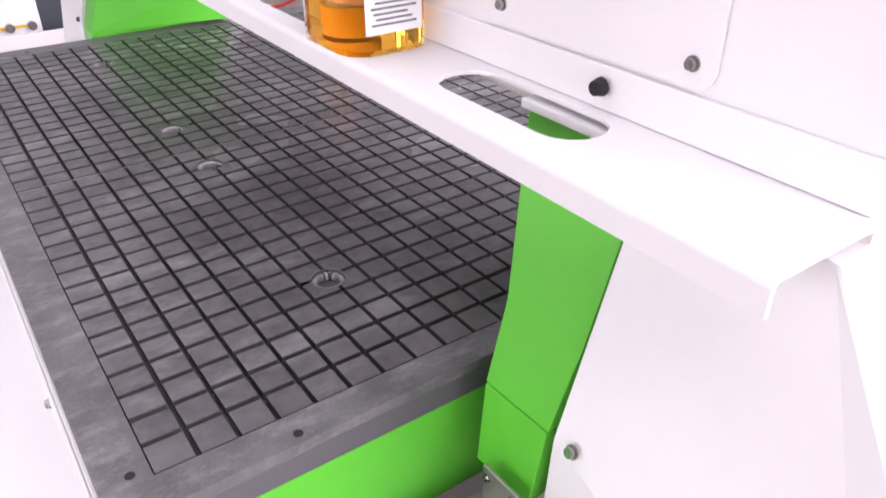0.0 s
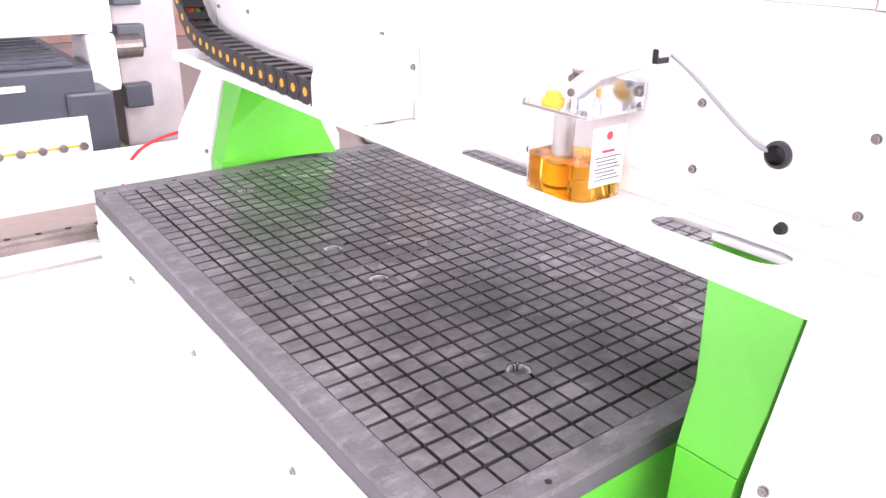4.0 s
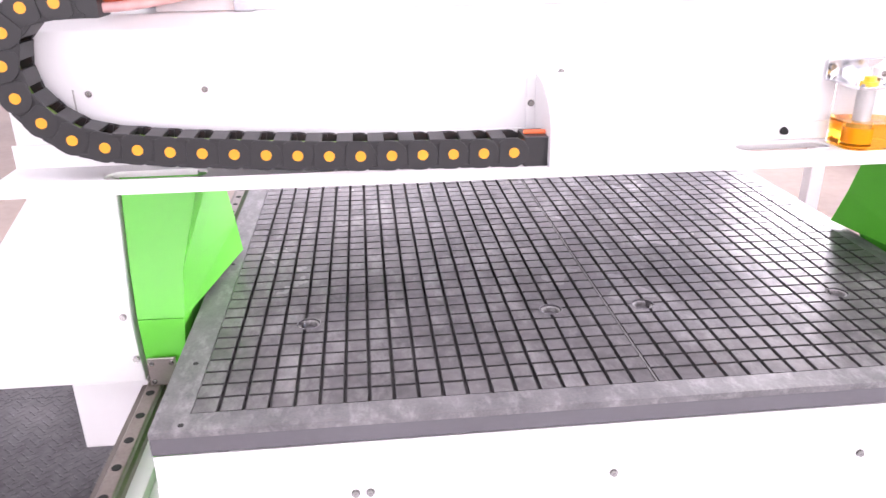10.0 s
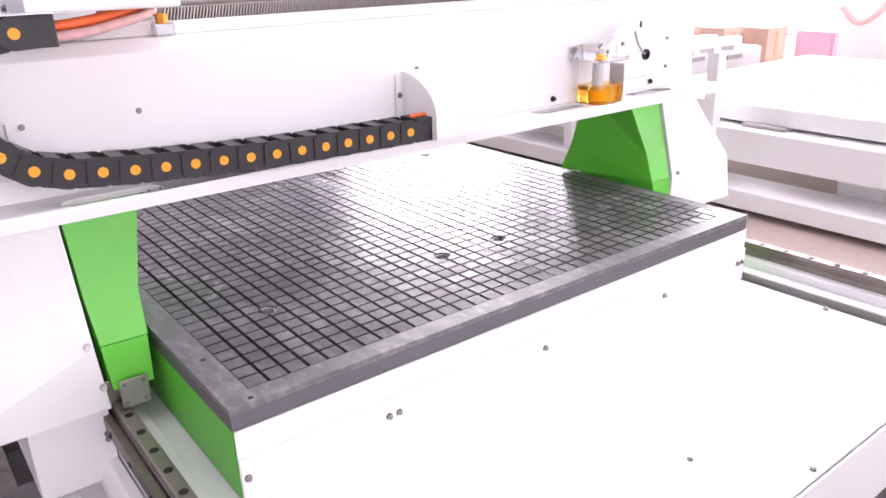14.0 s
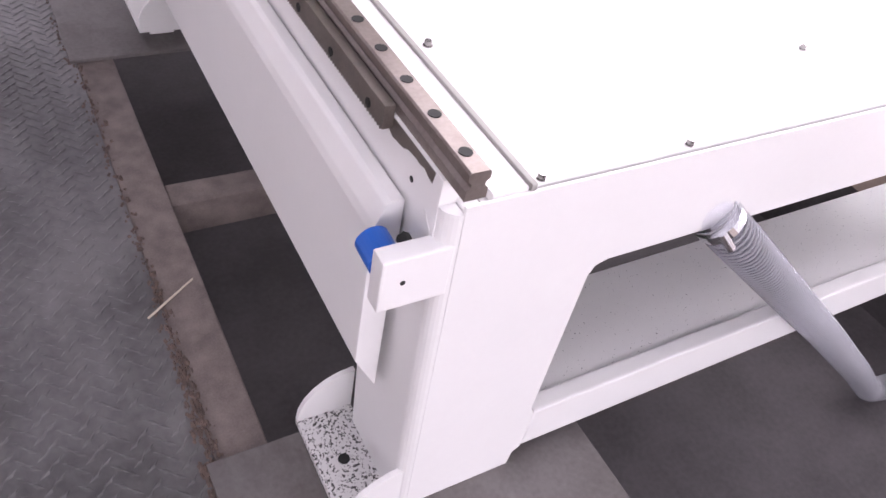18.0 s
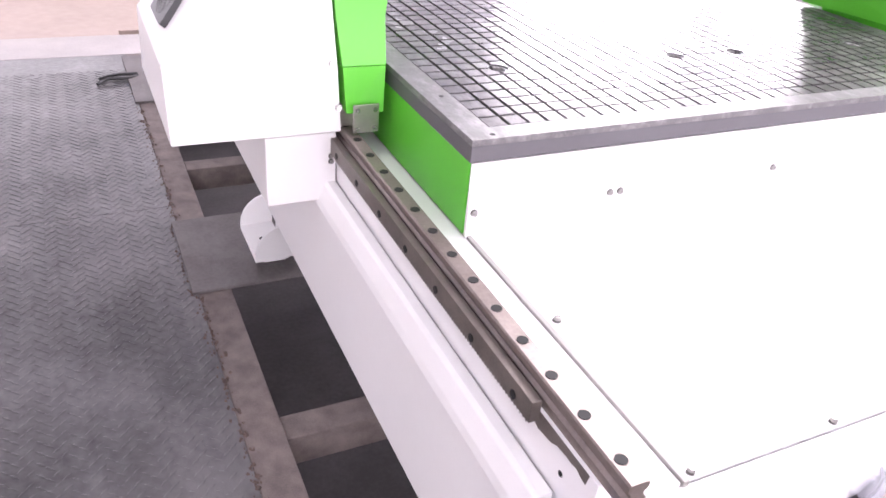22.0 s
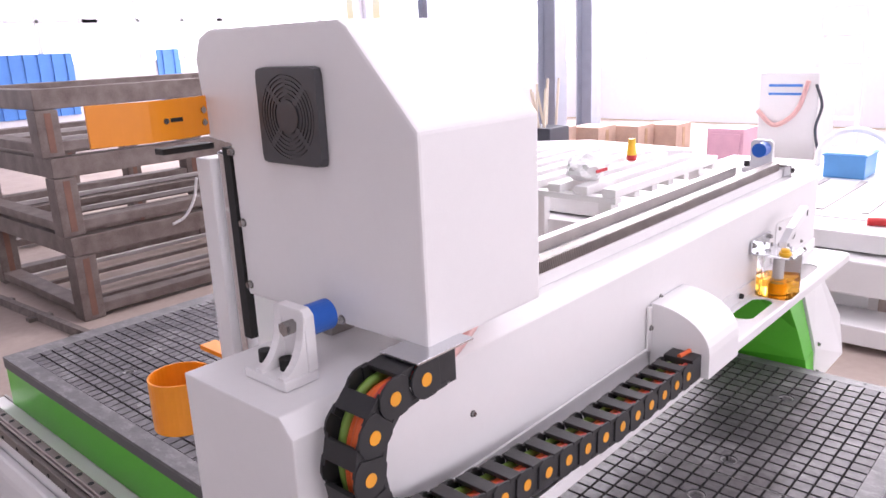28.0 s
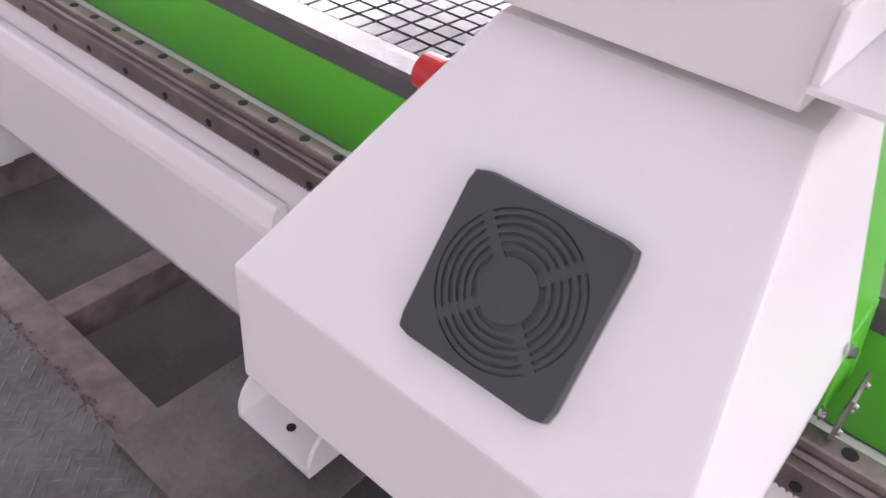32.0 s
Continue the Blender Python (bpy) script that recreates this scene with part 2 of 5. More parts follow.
OIL = see_through("amber_oil", (0.96, 0.5, 0.06), 0.0, 1.2)
CLEAR_HOSE = see_through("clear_pvc_hose", (0.86, 0.86, 0.9), 0.05, 1.18)
HOSE_RIB = see_through("milky_hose_rib", (0.75, 0.75, 0.8), 0.2, 1.3, 0.7)

# ---- builders ----
def box(bm, x0, y0, z0, x1, y1, z1, bevel=0.0):
    vs = bmesh.ops.create_cube(bm, size=1.0)["verts"]
    for v in vs:
        v.co = ((x0 + x1) / 2 + v.co.x * (x1 - x0), (y0 + y1) / 2 + v.co.y * (y1 - y0), (z0 + z1) / 2 + v.co.z * (z1 - z0))
    if bevel:
        es = list({e for v in vs for e in v.link_edges})
        bmesh.ops.bevel(bm, geom=es, offset=bevel, segments=2, profile=0.6, affect="EDGES")
    return bm


def prism(bm, points, offset, bevel=0.0):
    """A closed polygon pushed along offset."""
    offset = Vector(offset)
    a = [bm.verts.new(p) for p in points]
    b = [bm.verts.new(Vector(p) + offset) for p in points]
    fs = [bm.faces.new(a), bm.faces.new(list(reversed(b)))]
    for i in range(len(a)):
        j = (i + 1) % len(a)
        fs.append(bm.faces.new((a[j], a[i], b[i], b[j])))
    bmesh.ops.recalc_face_normals(bm, faces=fs)
    if bevel:
        bmesh.ops.bevel(bm, geom=list({e for f in fs for e in f.edges}), offset=bevel, segments=2, profile=0.6, affect="EDGES")
    return bm


def hull(bm, low, high, bevel=0.0):
    """A solid between two polygons of equal count."""
    a, b = [bm.verts.new(p) for p in low], [bm.verts.new(p) for p in high]
    fs = [bm.faces.new(a), bm.faces.new(list(reversed(b)))]
    for i in range(len(a)):
        j = (i + 1) % len(a)
        fs.append(bm.faces.new((a[j], a[i], b[i], b[j])))
    bmesh.ops.recalc_face_normals(bm, faces=fs)
    if bevel:
        bmesh.ops.bevel(bm, geom=list({e for f in fs for e in f.edges}), offset=bevel, segments=2, profile=0.6, affect="EDGES")
    return bm


def cyl(bm, p0, p1, r0, r1=None, n=20, cap=True):
    p0, p1 = Vector(p0), Vector(p1)
    d = p1 - p0
    m = Matrix.Translation((p0 + p1) / 2) @ d.to_track_quat("Z", "Y").to_matrix().to_4x4()
    bmesh.ops.create_cone(bm, cap_ends=cap, segments=n, radius1=r0, radius2=r0 if r1 is None else r1, depth=d.length, matrix=m)
    return bm


def tube(bm, points, r, n=8):
    """A round bar along a line of points."""
    points = [Vector(p) for p in points]
    rings = []
    for i, p in enumerate(points):
        d = (points[min(i + 1, len(points) - 1)] - points[max(i - 1, 0)]).normalized()
        side = d.orthogonal().normalized() if i == 0 else (side - d * side.dot(d)).normalized()
        up = d.cross(side)
        rings.append([bm.verts.new(p + r * (math.cos(2 * math.pi * k / n) * side + math.sin(2 * math.pi * k / n) * up)) for k in range(n)])
    for a, b in zip(rings, rings[1:]):
        for k in range(n):
            bm.faces.new((a[k], a[(k + 1) % n], b[(k + 1) % n], b[k]))
    bm.faces.new(list(reversed(rings[0])))
    bm.faces.new(rings[-1])
    return bm


def curve_points(points, steps=10):
    """A smooth line through points (Catmull-Rom)."""
    q = [Vector(p) for p in points]
    q = [q[0] * 2 - q[1], *q, q[-1] * 2 - q[-2]]
    out = []
    for i in range(1, len(q) - 2):
        for s in range(steps):
            t = s / steps
            a, b, c, d = q[i - 1 : i + 3]
            out.append(0.5 * (2 * b + (c - a) * t + (2 * a - 5 * b + 4 * c - d) * t * t + (3 * b - a - 3 * c + d) * t**3))
    return out + [q[-2]]


def thing(name, at, label, category, group="", kind=""):
    ob = new(name)
    ob.location = at
    return tagged(ob, label, category, group, kind)


def base_of(ob):
    while ob.parent:
        ob = ob.parent
    return ob.location


def part(name, bm, mat, parent, label="", smooth=False):
    me = bpy.data.meshes.new(name)
    if parent:
        bmesh.ops.translate(bm, verts=bm.verts, vec=-Vector(base_of(parent)))
    bm.to_mesh(me)
    bm.free()
    if smooth:
        for f in me.polygons:
            f.use_smooth = True
    me.materials.append(mat)
    ob = new(name, me)
    if parent:
        ob.parent = parent
    return tagged(ob, label)


def B():
    return bmesh.new()


BOLTS = {}


def bolt(parent, at, normal, r=0.0055, h=0.005, name="bolt", mat=None):
    """A socket-head screw with its washer, on one shared mesh per size."""
    key = (r, h, mat)
    if key not in BOLTS:
        bm = B()
        cyl(bm, (0, 0, 0), (0, 0, 0.0012), r * 1.3, n=14)
        cyl(bm, (0, 0, 0.0012), (0, 0, h), r, r * 0.92, n=12)
        cyl(bm, (0, 0, h), (0, 0, h + 0.0003), r * 0.45, n=6)
        me = bpy.data.meshes.new("bolt")
        bm.to_mesh(me)
        bm.free()
        me.materials.append(mat or ZINC)
        BOLTS[key] = me
    ob = new(name, BOLTS[key])
    ob.parent = parent
    ob.matrix_basis = Matrix.Translation(Vector(at) - Vector(base_of(parent))) @ Vector(normal).to_track_quat("Z", "Y").to_matrix().to_4x4()
    return ob

# ---- hall ----
def slab(name, x0, y0, z0, x1, y1, z1, mat, label, category="wall"):
    return tagged(part(name, box(B(), x0, y0, z0, x1, y1, z1), mat, None), label, category, kind="structure")


X0, X1, Y0, Y1, HH = HALL
PIT_L, PIT_R, PIT_Y0, PIT_Y1, PIT_Z = -0.837, 1.0, -2.6, 2.9, -0.5
WALK_Y1 = 2.5

bm = B()
for a in ((X0, Y0, PIT_L - 0.08, Y1), (PIT_R + 0.1, Y0, X1, Y1), (PIT_L - 0.08, Y0, PIT_R + 0.1, PIT_Y0), (PIT_L - 0.08, PIT_Y1, PIT_R + 0.1, Y1)):
    box(bm, a[0], a[1], -0.2, a[2], a[3], -0.012)
tagged(part("floor", bm, CONCRETE, None), "pinkish grey dusty concrete factory floor", "floor", kind="structure")
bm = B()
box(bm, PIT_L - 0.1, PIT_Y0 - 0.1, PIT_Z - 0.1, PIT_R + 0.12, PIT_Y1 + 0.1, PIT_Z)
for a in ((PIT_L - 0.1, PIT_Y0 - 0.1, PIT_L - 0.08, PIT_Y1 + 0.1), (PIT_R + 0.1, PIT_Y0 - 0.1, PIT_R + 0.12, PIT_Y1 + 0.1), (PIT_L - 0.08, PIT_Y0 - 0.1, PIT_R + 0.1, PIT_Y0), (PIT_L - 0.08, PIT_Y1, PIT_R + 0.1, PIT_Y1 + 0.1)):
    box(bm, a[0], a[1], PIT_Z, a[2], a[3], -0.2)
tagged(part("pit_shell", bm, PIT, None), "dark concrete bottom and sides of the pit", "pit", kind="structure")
slab("ceiling", X0, Y0, HH, X1, Y1, HH + 0.15, HALL_GREY, "pale sheet-metal hall roof", "ceiling")


def window_wall(name, along, at, a0, a1, z_sill, z_head, thick, label, n, mat=None, sill_mat=None, first=0):
    """A wall with a long band of windows: masonry below and above, steel mullions between the openings."""
    def bx(bm, u0, z0, u1, z1, t0=0.0, t1=None):
        t1 = thick if t1 is None else t1
        lo, hi = sorted((at + t0, at + t1))
        return box(bm, lo, u0, z0, hi, u1, z1) if along == "y" else box(bm, u0, lo, z0, u1, hi, z1)
    wall = tagged(part(name, bx(B(), a0, 0, a1, z_sill), sill_mat or HALL_WALL, None), label, "wall", kind="structure")
    part("upper_wall", bx(B(), a0, z_head, a1, HH), mat or HALL_WALL, wall)
    step = (a1 - a0) / n
    for i in range(first, n + 1):
        u = a0 + i * step
        part("pillar", bx(B(), u - 0.14, z_sill, u + 0.14, z_head), HALL_WALL, wall)
    for i in range(n):
        for k in (1, 2):
            u = a0 + (i + k / 3) * step
            part("mullion", bx(B(), u - 0.03, z_sill, u + 0.03, z_head, 0.0, thick * 0.5), HALL_WALL, wall)
    part("transom", bx(B(), a0, (z_sill + z_head) / 2 - 0.03, a1, (z_sill + z_head) / 2 + 0.03, 0.0, thick * 0.5), HALL_WALL, wall)
    return wall


window_wall("wall_east", "y", X1, Y0, Y1, 1.1, 5.0, 0.2, "pale factory wall with a tall bright window band", 5)
# South windows are out of view, added only to admit the front fill.
window_wall("wall_south", "x", Y0, X0, X1, 1.0, 4.2, -0.2, "pale grey factory wall with an added, unseen band of windows", 6)
window_wall("wall_west", "y", X0, Y0, Y1, 1.0, 4.2, -0.2, "red brick factory wall with white-framed windows", 6, sill_mat=BRICK)
window_wall("wall_north_west", "x", Y1, X0, 2.4, 1.5, 4.6, 0.2, "pale factory wall with windows over a blue sheet band", 3)
window_wall("wall_north", "x", Y1, 2.4, 8.0, 1.5, 3.0, 0.2, "pale factory wall with low windows over a blue sheet band", 2, mat=HALL_GREY, first=1)
window_wall("wall_north_east", "x", Y1, 8.0, X1, 1.5, 5.6, 0.2, "pale factory wall with one tall window", 1, mat=HALL_GREY, first=1)
# The southern backdrop belongs to the added front fill.
for nm, x0, y0, x1, y1, mat in (("backdrop_east", X1 + 0.6, Y0, X1 + 0.62, Y1, SKY_EAST), ("backdrop_north", X0, Y1 + 0.6, X1, Y1 + 0.62, SKY_NORTH), ("backdrop_west", X0 - 0.62, Y0, X0 - 0.6, Y1, SKY_WEST), ("fill_backdrop_south", X0, Y0 - 0.62, X1, Y0 - 0.6, FILL_SOUTH)):
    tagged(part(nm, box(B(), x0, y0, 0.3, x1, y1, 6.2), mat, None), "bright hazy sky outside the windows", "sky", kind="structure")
band = thing("blue_sheet_band", (5, Y1, 0), "blue corrugated sheet cladding along the far wall", "wall cladding", kind="structure")
for x0, x1 in ((0.2, 4.76), (6.4, 6.95), (8.4, 11.8)):
    bm = B()
    n = int((x1 - x0) / 0.12)
    for i in range(n):
        box(bm, x0 + i * 0.12, Y1 - (0.05 if i % 2 else 0.03), 0.6, x0 + (i + 1) * 0.12, Y1 - 0.004, 1.70)
    part("sheet", bm, HALL_BLUE, band)

# chequer plate walkway beside the pit, with raised lozenges
walk_plate = thing("walkway", (-1.5, 0, 0), "worn grey chequer-plate steel walkway", "walkway", kind="structure")
for y0, y1 in ((-3.0, 1.05), (1.052, WALK_Y1)):
    part("chequer_sheet", box(B(), -1.72, y0, -0.012, -0.927, y1, -0.0005, 0.0004), CHEQUER, walk_plate)
def lozenges(x0, x1, y0, y1, pitch):
    rnd = random.Random(4)
    vs, fs = [], []
    j = 0
    y = y0
    while y < y1:
        x = x0 + (pitch / 2 if j % 2 else 0)
        i = 0
        while x < x1:
            a = radians(40 if (i + j) % 2 else -40)
            L, W, H = 0.0135, 0.0044, 0.0017
            if rnd.random() > 0.06:
                ca, sa = math.cos(a), math.sin(a)
                k = len(vs)
                for u, v, h in ((-L, 0, 0), (0, -W, 0), (L, 0, 0), (0, W, 0), (-L * 0.5, 0, H), (L * 0.5, 0, H)):
                    vs.append((x + u * ca - v * sa, y + u * sa + v * ca, h - 0.0004))
                fs += [(k, k + 1, k + 5, k + 4), (k + 1, k + 2, k + 5), (k + 2, k + 3, k + 4, k + 5), (k + 3, k, k + 4)]
            x += pitch
            i += 1
        y += pitch / 2
        j += 1
    me = bpy.data.meshes.new("lozenge_pattern")
    me.from_pydata([(a + 1.5, b, c) for a, b, c in vs], [], fs)
    me.materials.append(CHEQUER)
    ob = new("lozenge_pattern", me)
    ob.parent = walk_plate
    return tagged(ob, kind="stuff")
lozenges(-1.70, -0.94, -1.05, 2.3, 0.03)
slab("pale_sill", -1.9, WALK_Y1 + 0.01, -0.012, 0.75, WALK_Y1 + 0.3, -0.002, PLATE_PALE, "pale ribbed steel sill plate across the pit end", "floor plate")

pit_frame = thing("pit_frame", (-0.87, 0, 0), "rusty steel channel frame round the open pit", "steel frame", kind="structure")
part("side_rail", box(B(), -0.926, -2.6, -0.08, -0.844, WALK_Y1, -0.003, 0.003), RUST, pit_frame)
for y in (-1.5, 0.054, 1.335, 1.95):
    part("cross_bar", box(B(), -0.843, y - 0.034, -0.09, 1.09, y + 0.034, -0.010, 0.003), RUST, pit_frame)
for y0, y1, x1 in ((-1.05, -0.57, -0.362), (0.570, 0.945, -0.36), (1.9, 2.46, -0.4)):
    part("cover_plate", box(B(), -0.940, y0, -0.001, x1, y1, 0.0072, 0.001), PLATE, pit_frame, "bare grey steel plate with rust stains")
# grit and rust flakes along the walkway edge
rnd = random.Random(21)
vs, fs = [], []
for k in range(900):
    y = rnd.uniform(-1.0, 2.3) if k % 3 else rnd.gauss(-0.45, 0.16)
    x, z = -0.928 + rnd.gauss(0.0, 0.007), -0.0008
    if 0.56 < y < 0.955 or y < -0.565:
        x, z = -0.944 + rnd.gauss(0.0, 0.004), -0.0008
    r, a = abs(rnd.gauss(0.0028, 0.0016)) + 0.0008, rnd.uniform(0, 6.3)
    n = len(vs)
    for j in range(4):
        q = a + j * 1.57 + rnd.uniform(-0.4, 0.4)
        vs.append((x + 0.87 + r * 0.8 * math.cos(q), y + r * 1.5 * math.sin(q), z))
    vs.append((x + 0.87, y, z + r * 0.9))
    fs += [(n + j, n + (j + 1) % 4, n + 4) for j in range(4)]
me = bpy.data.meshes.new("grit")
me.from_pydata(vs, [], fs)
me.materials.append(GRIT)
grit = new("grit", me)
grit.parent = pit_frame
tagged(grit, "dark rust flakes and grit", kind="stuff")
stick = thing("thin_stick", (-0.9, -0.2, 0), "thin pale wooden stick lying on the pit edge", "stick")
part("shaft", cyl(B(), (-0.953, -0.265, 0.006), (-0.86, -0.196, 0.002), 0.0022, 0.0018, 8), PALE_WOOD, stick)
scrap = thing("cable_scrap", (-0.98, 2.15, 0), "short black cable end lying on the walkway", "cable")
part("cable", tube(B(), curve_points([(-1.06, 2.12, 0.007), (-1.02, 2.15, 0.016), (-0.95, 2.16, 0.012), (-0.90, 2.20, 0.008)], 6), 0.007), RUBBER, scrap)
part("cable", tube(B(), curve_points([(-1.05, 2.18, 0.007), (-0.98, 2.20, 0.014), (-0.90, 2.22, 0.008)], 6), 0.006), RUBBER, scrap)

# ---- machine bed ----
T = 0.76  # table top
bed = thing("machine_bed", (-0.02, 0.5, 0), "white welded steel router bed with linear rails and green side skirts", "machine bed")
YF, YB = -0.747, 1.92
part("end_plate", prism(B(), [(-0.7235, YF, 0.6055), (-0.7036, YF, 0.008), (-0.524, YF, 0.008), (-0.522, YF, 0.04), (-0.510, YF, 0.05), (-0.510, YF, 0.143), (-0.519, YF, 0.16), (-0.520, YF, 0.440), (-0.514, YF, 0.457), (-0.498, YF, 0.463), (0.456, YF, 0.463), (0.472, YF, 0.457), (0.478, YF, 0.440), (0.477, YF, 0.16), (0.468, YF, 0.143), (0.468, YF, 0.05), (0.480, YF, 0.04), (0.482, YF, 0.008), (0.6616, YF, 0.008), (0.6815, YF, 0.6055)], (0, 0.004, 0), 0.001), WHITE, bed)
part("cross_bar", box(B(), -0.5095, YF + 0.0002, 0.053, 0.4675, YF + 0.030, 0.1445, 0.004), WHITE, bed)
part("top_tube", box(B(), -0.70, YF + 0.0045, 0.47, 0.66, YF + 0.06, 0.598, 0.004), WHITE, bed)
part("lower_tray", box(B(), -0.67, YF + 0.0305, 0.125, 0.63, -0.538, 0.1405, 0.002), TRAY, bed, "white steel tray strewn with fine black swarf")
part("inner_shade_plate", box(B(), -0.66, YF + 0.9, 0.12, 0.62, YF + 0.91, 0.598), WHITE, bed)
for s in (-1, 1):
    def mx(x):
        return x if s < 0 else -0.042 - x
    def bxm(bm, x0, y0, z0, x1, y1, z1, bv=0.0):
        a, b = sorted((mx(x0), mx(x1)))
        return box(bm, a, y0, z0, b, y1, z1, bv)
    part("side_beam", bxm(B(), -0.700, YF + 0.0045, 0.008, -0.66, YF + 0.14, 0.46, 0.003), WHITE, bed)
    part("side_beam", bxm(B(), -0.722, YF + 0.0045, 0.46, -0.70, YB, 0.597, 0.003), WHITE, bed)
    # rail bed, rail, rack
    part("rail_bed", bxm(B(), -0.7395, YF + 0.03, 0.598, -0.692, YB, 0.628, 0.002), WHITE, bed)
    part("deck_edge", bxm(B(), -0.692, YF + 0.0045, 0.598, -0.650, YB, 0.610, 0.002), WHITE, bed)
    part("gap_strip", bxm(B(), -0.6495, YF + 0.002, 0.598, -0.6425, YB, 0.6135, 0.001), STRIP, bed, "dull grey sealing strip")
    xc = mx(-0.727)
    rail = part("linear_rail", prism(B(), [(xc - 0.0115, -0.760, 0.618), (xc + 0.0115, -0.760, 0.618), (xc + 0.0115, -0.760, 0.629), (xc + 0.0075, -0.760, 0.633), (xc + 0.0075, -0.760, 0.637), (xc + 0.0115, -0.760, 0.641), (xc + 0.0115, -0.760, 0.648), (xc + 0.0095, -0.760, 0.650), (xc - 0.0095, -0.760, 0.650), (xc - 0.0115, -0.760, 0.648), (xc - 0.0115, -0.760, 0.641), (xc - 0.0075, -0.760, 0.637), (xc - 0.0075, -0.760, 0.633), (xc - 0.0115, -0.760, 0.629)], (0, 2.708, 0)), RAIL, bed, "ground steel linear guide rail")
    rail.location.z += 0.010
    hole_mesh = None
    for i in range(44):
        y = -0.731 + 0.06 * i
        # No bore is cut: a black disc gives each bolt hole its shade.
        if hole_mesh is None:
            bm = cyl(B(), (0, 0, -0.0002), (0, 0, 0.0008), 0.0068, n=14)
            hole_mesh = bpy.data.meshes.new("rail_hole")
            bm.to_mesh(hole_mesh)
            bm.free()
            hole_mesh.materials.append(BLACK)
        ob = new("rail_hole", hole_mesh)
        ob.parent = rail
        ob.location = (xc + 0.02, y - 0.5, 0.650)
    rack = part("gear_rack", bxm(B(), -0.755, -0.625, 0.6145, -0.7428, 1.9, 0.6425, 0.001), DARK_STEEL, bed, "brown oiled steel gear rack")
    me = bpy.data.meshes.new("rack_teeth")
    vs, fs = [], []
    for i in range(300):
        y = -0.62 + i * 0.0062
        k = len(vs)
        x0, x1 = mx(-0.7545), mx(-0.743)
        vs += [(x0 + 0.02, y - 0.5, 0.6145), (x1 + 0.02, y - 0.5, 0.6145), (x0 + 0.02, y - 0.4968, 0.6145), (x1 + 0.02, y - 0.4968, 0.6145), (x0 + 0.02, y - 0.4984, 0.611), (x1 + 0.02, y - 0.4984, 0.611)]
        fs += [(k, k + 1, k + 5, k + 4), (k + 2, k + 4, k + 5, k + 3), (k, k + 4, k + 2), (k + 1, k + 3, k + 5)]
    me.from_pydata(vs, [], fs)
    me.materials.append(DARK_STEEL)
    ob = new("rack_teeth", me)
    ob.parent = rack
    tagged(ob, kind="stuff")
    for i in range(26):
        bolt(bed, (mx(-0.755), -0.59 + 0.1 * i, 0.624), (s, 0, 0), 0.0042, 0.0015, "rack_screw", BLACK)
    # folded side covers in two lengths
    for y0, y1, zb in ((-0.674, 0.60, 0.240), (0.667, 1.86, 0.26)):
        pts = [(-0.7455, zb), (-0.7785, zb + 0.066), (-0.7785, 0.520), (-0.776, 0.533), (-0.7665, 0.5575), (-0.761, 0.562), (-0.7455, 0.5605)]
        part("side_cover", prism(B(), [(mx(x), y0, z) for x, z in pts], (0, y1 - y0, 0), 0.0012), WHITE, bed, "folded white sheet-steel cover")
    part("side_web", bxm(B(), -0.7425, -0.7285, 0.489, -0.7225, 1.9, 0.6275, 0.001), WHITE, bed)
    part("web_hole", cyl(B(), (mx(-0.7425), -0.675, 0.588), (mx(-0.7430), -0.675, 0.588), 0.0036, n=12), BLACK, bed)
    # bare patch below the rail end, where the paint was scraped off
    rnd = random.Random(11)
    low = [(mx(-0.7426), -0.610 - 0.0085 * k, 0.614 - 0.005 * math.sin(0.55 * k) - rnd.uniform(0, 0.005)) for k in range(13)]
    part("scraped_patch", prism(B(), [(mx(-0.7426), -0.60, 0.627), *low, (mx(-0.7426), -0.715, 0.627)], (-0.0004 if s < 0 else 0.0004, 0, 0)), DARK_STEEL, bed, "dark scraped patch without paint")
    # side skirt
    part("side_skirt", box(B(), -0.653, -0.258, 0.613, -0.650, 1.83, T - 0.034, 0.0005) if s < 0 else box(B(), 0.580, -0.258, 0.613, 0.583, 1.83, T - 0.034, 0.0005), GREEN, bed, "glossy green side skirt")
    # end stop with polyurethane bumper
    part("stop_block", bxm(B(), -0.8035, -0.7475, 0.487, -0.7245, -0.724, 0.557, 0.0025), WHITE, bed)
    part("stop_gusset", prism(B(), [(mx(-0.743), -0.7235, 0.550), (mx(-0.743), -0.7235, 0.560), (mx(-0.743), -0.708, 0.576), (mx(-0.743), -0.690, 0.550)], (s * -0.008, 0, 0)), WHITE, bed)
    part("bumper", cyl(B(), (mx(-0.787), -0.7235, 0.531), (mx(-0.787), -0.690, 0.533), 0.0185, n=24), BLUE, bed, "blue polyurethane bumper", smooth=False)
    part("bumper_bolt", cyl(B(), (mx(-0.765), -0.7235, 0.548), (mx(-0.765), -0.711, 0.549), 0.0075, n=6), BLACK, bed)
    part("stop_hole", cyl(B(), (mx(-0.779), -0.7482, 0.524), (mx(-0.779), -0.7475, 0.524), 0.003, n=12), BLACK, bed)
    plan = [(-0.742, -0.59)] + [(-0.724 - 0.018 * math.cos(radians(a)), YF + 0.018 - 0.018 * math.sin(radians(a))) for a in range(0, 91, 15)] + [(-0.724, -0.59)]
    part("leg_side", prism(B(), [(mx(x), y, 0.597) for x, y in plan], (s * -0.020, 0, -0.589)), WHITE, bed)
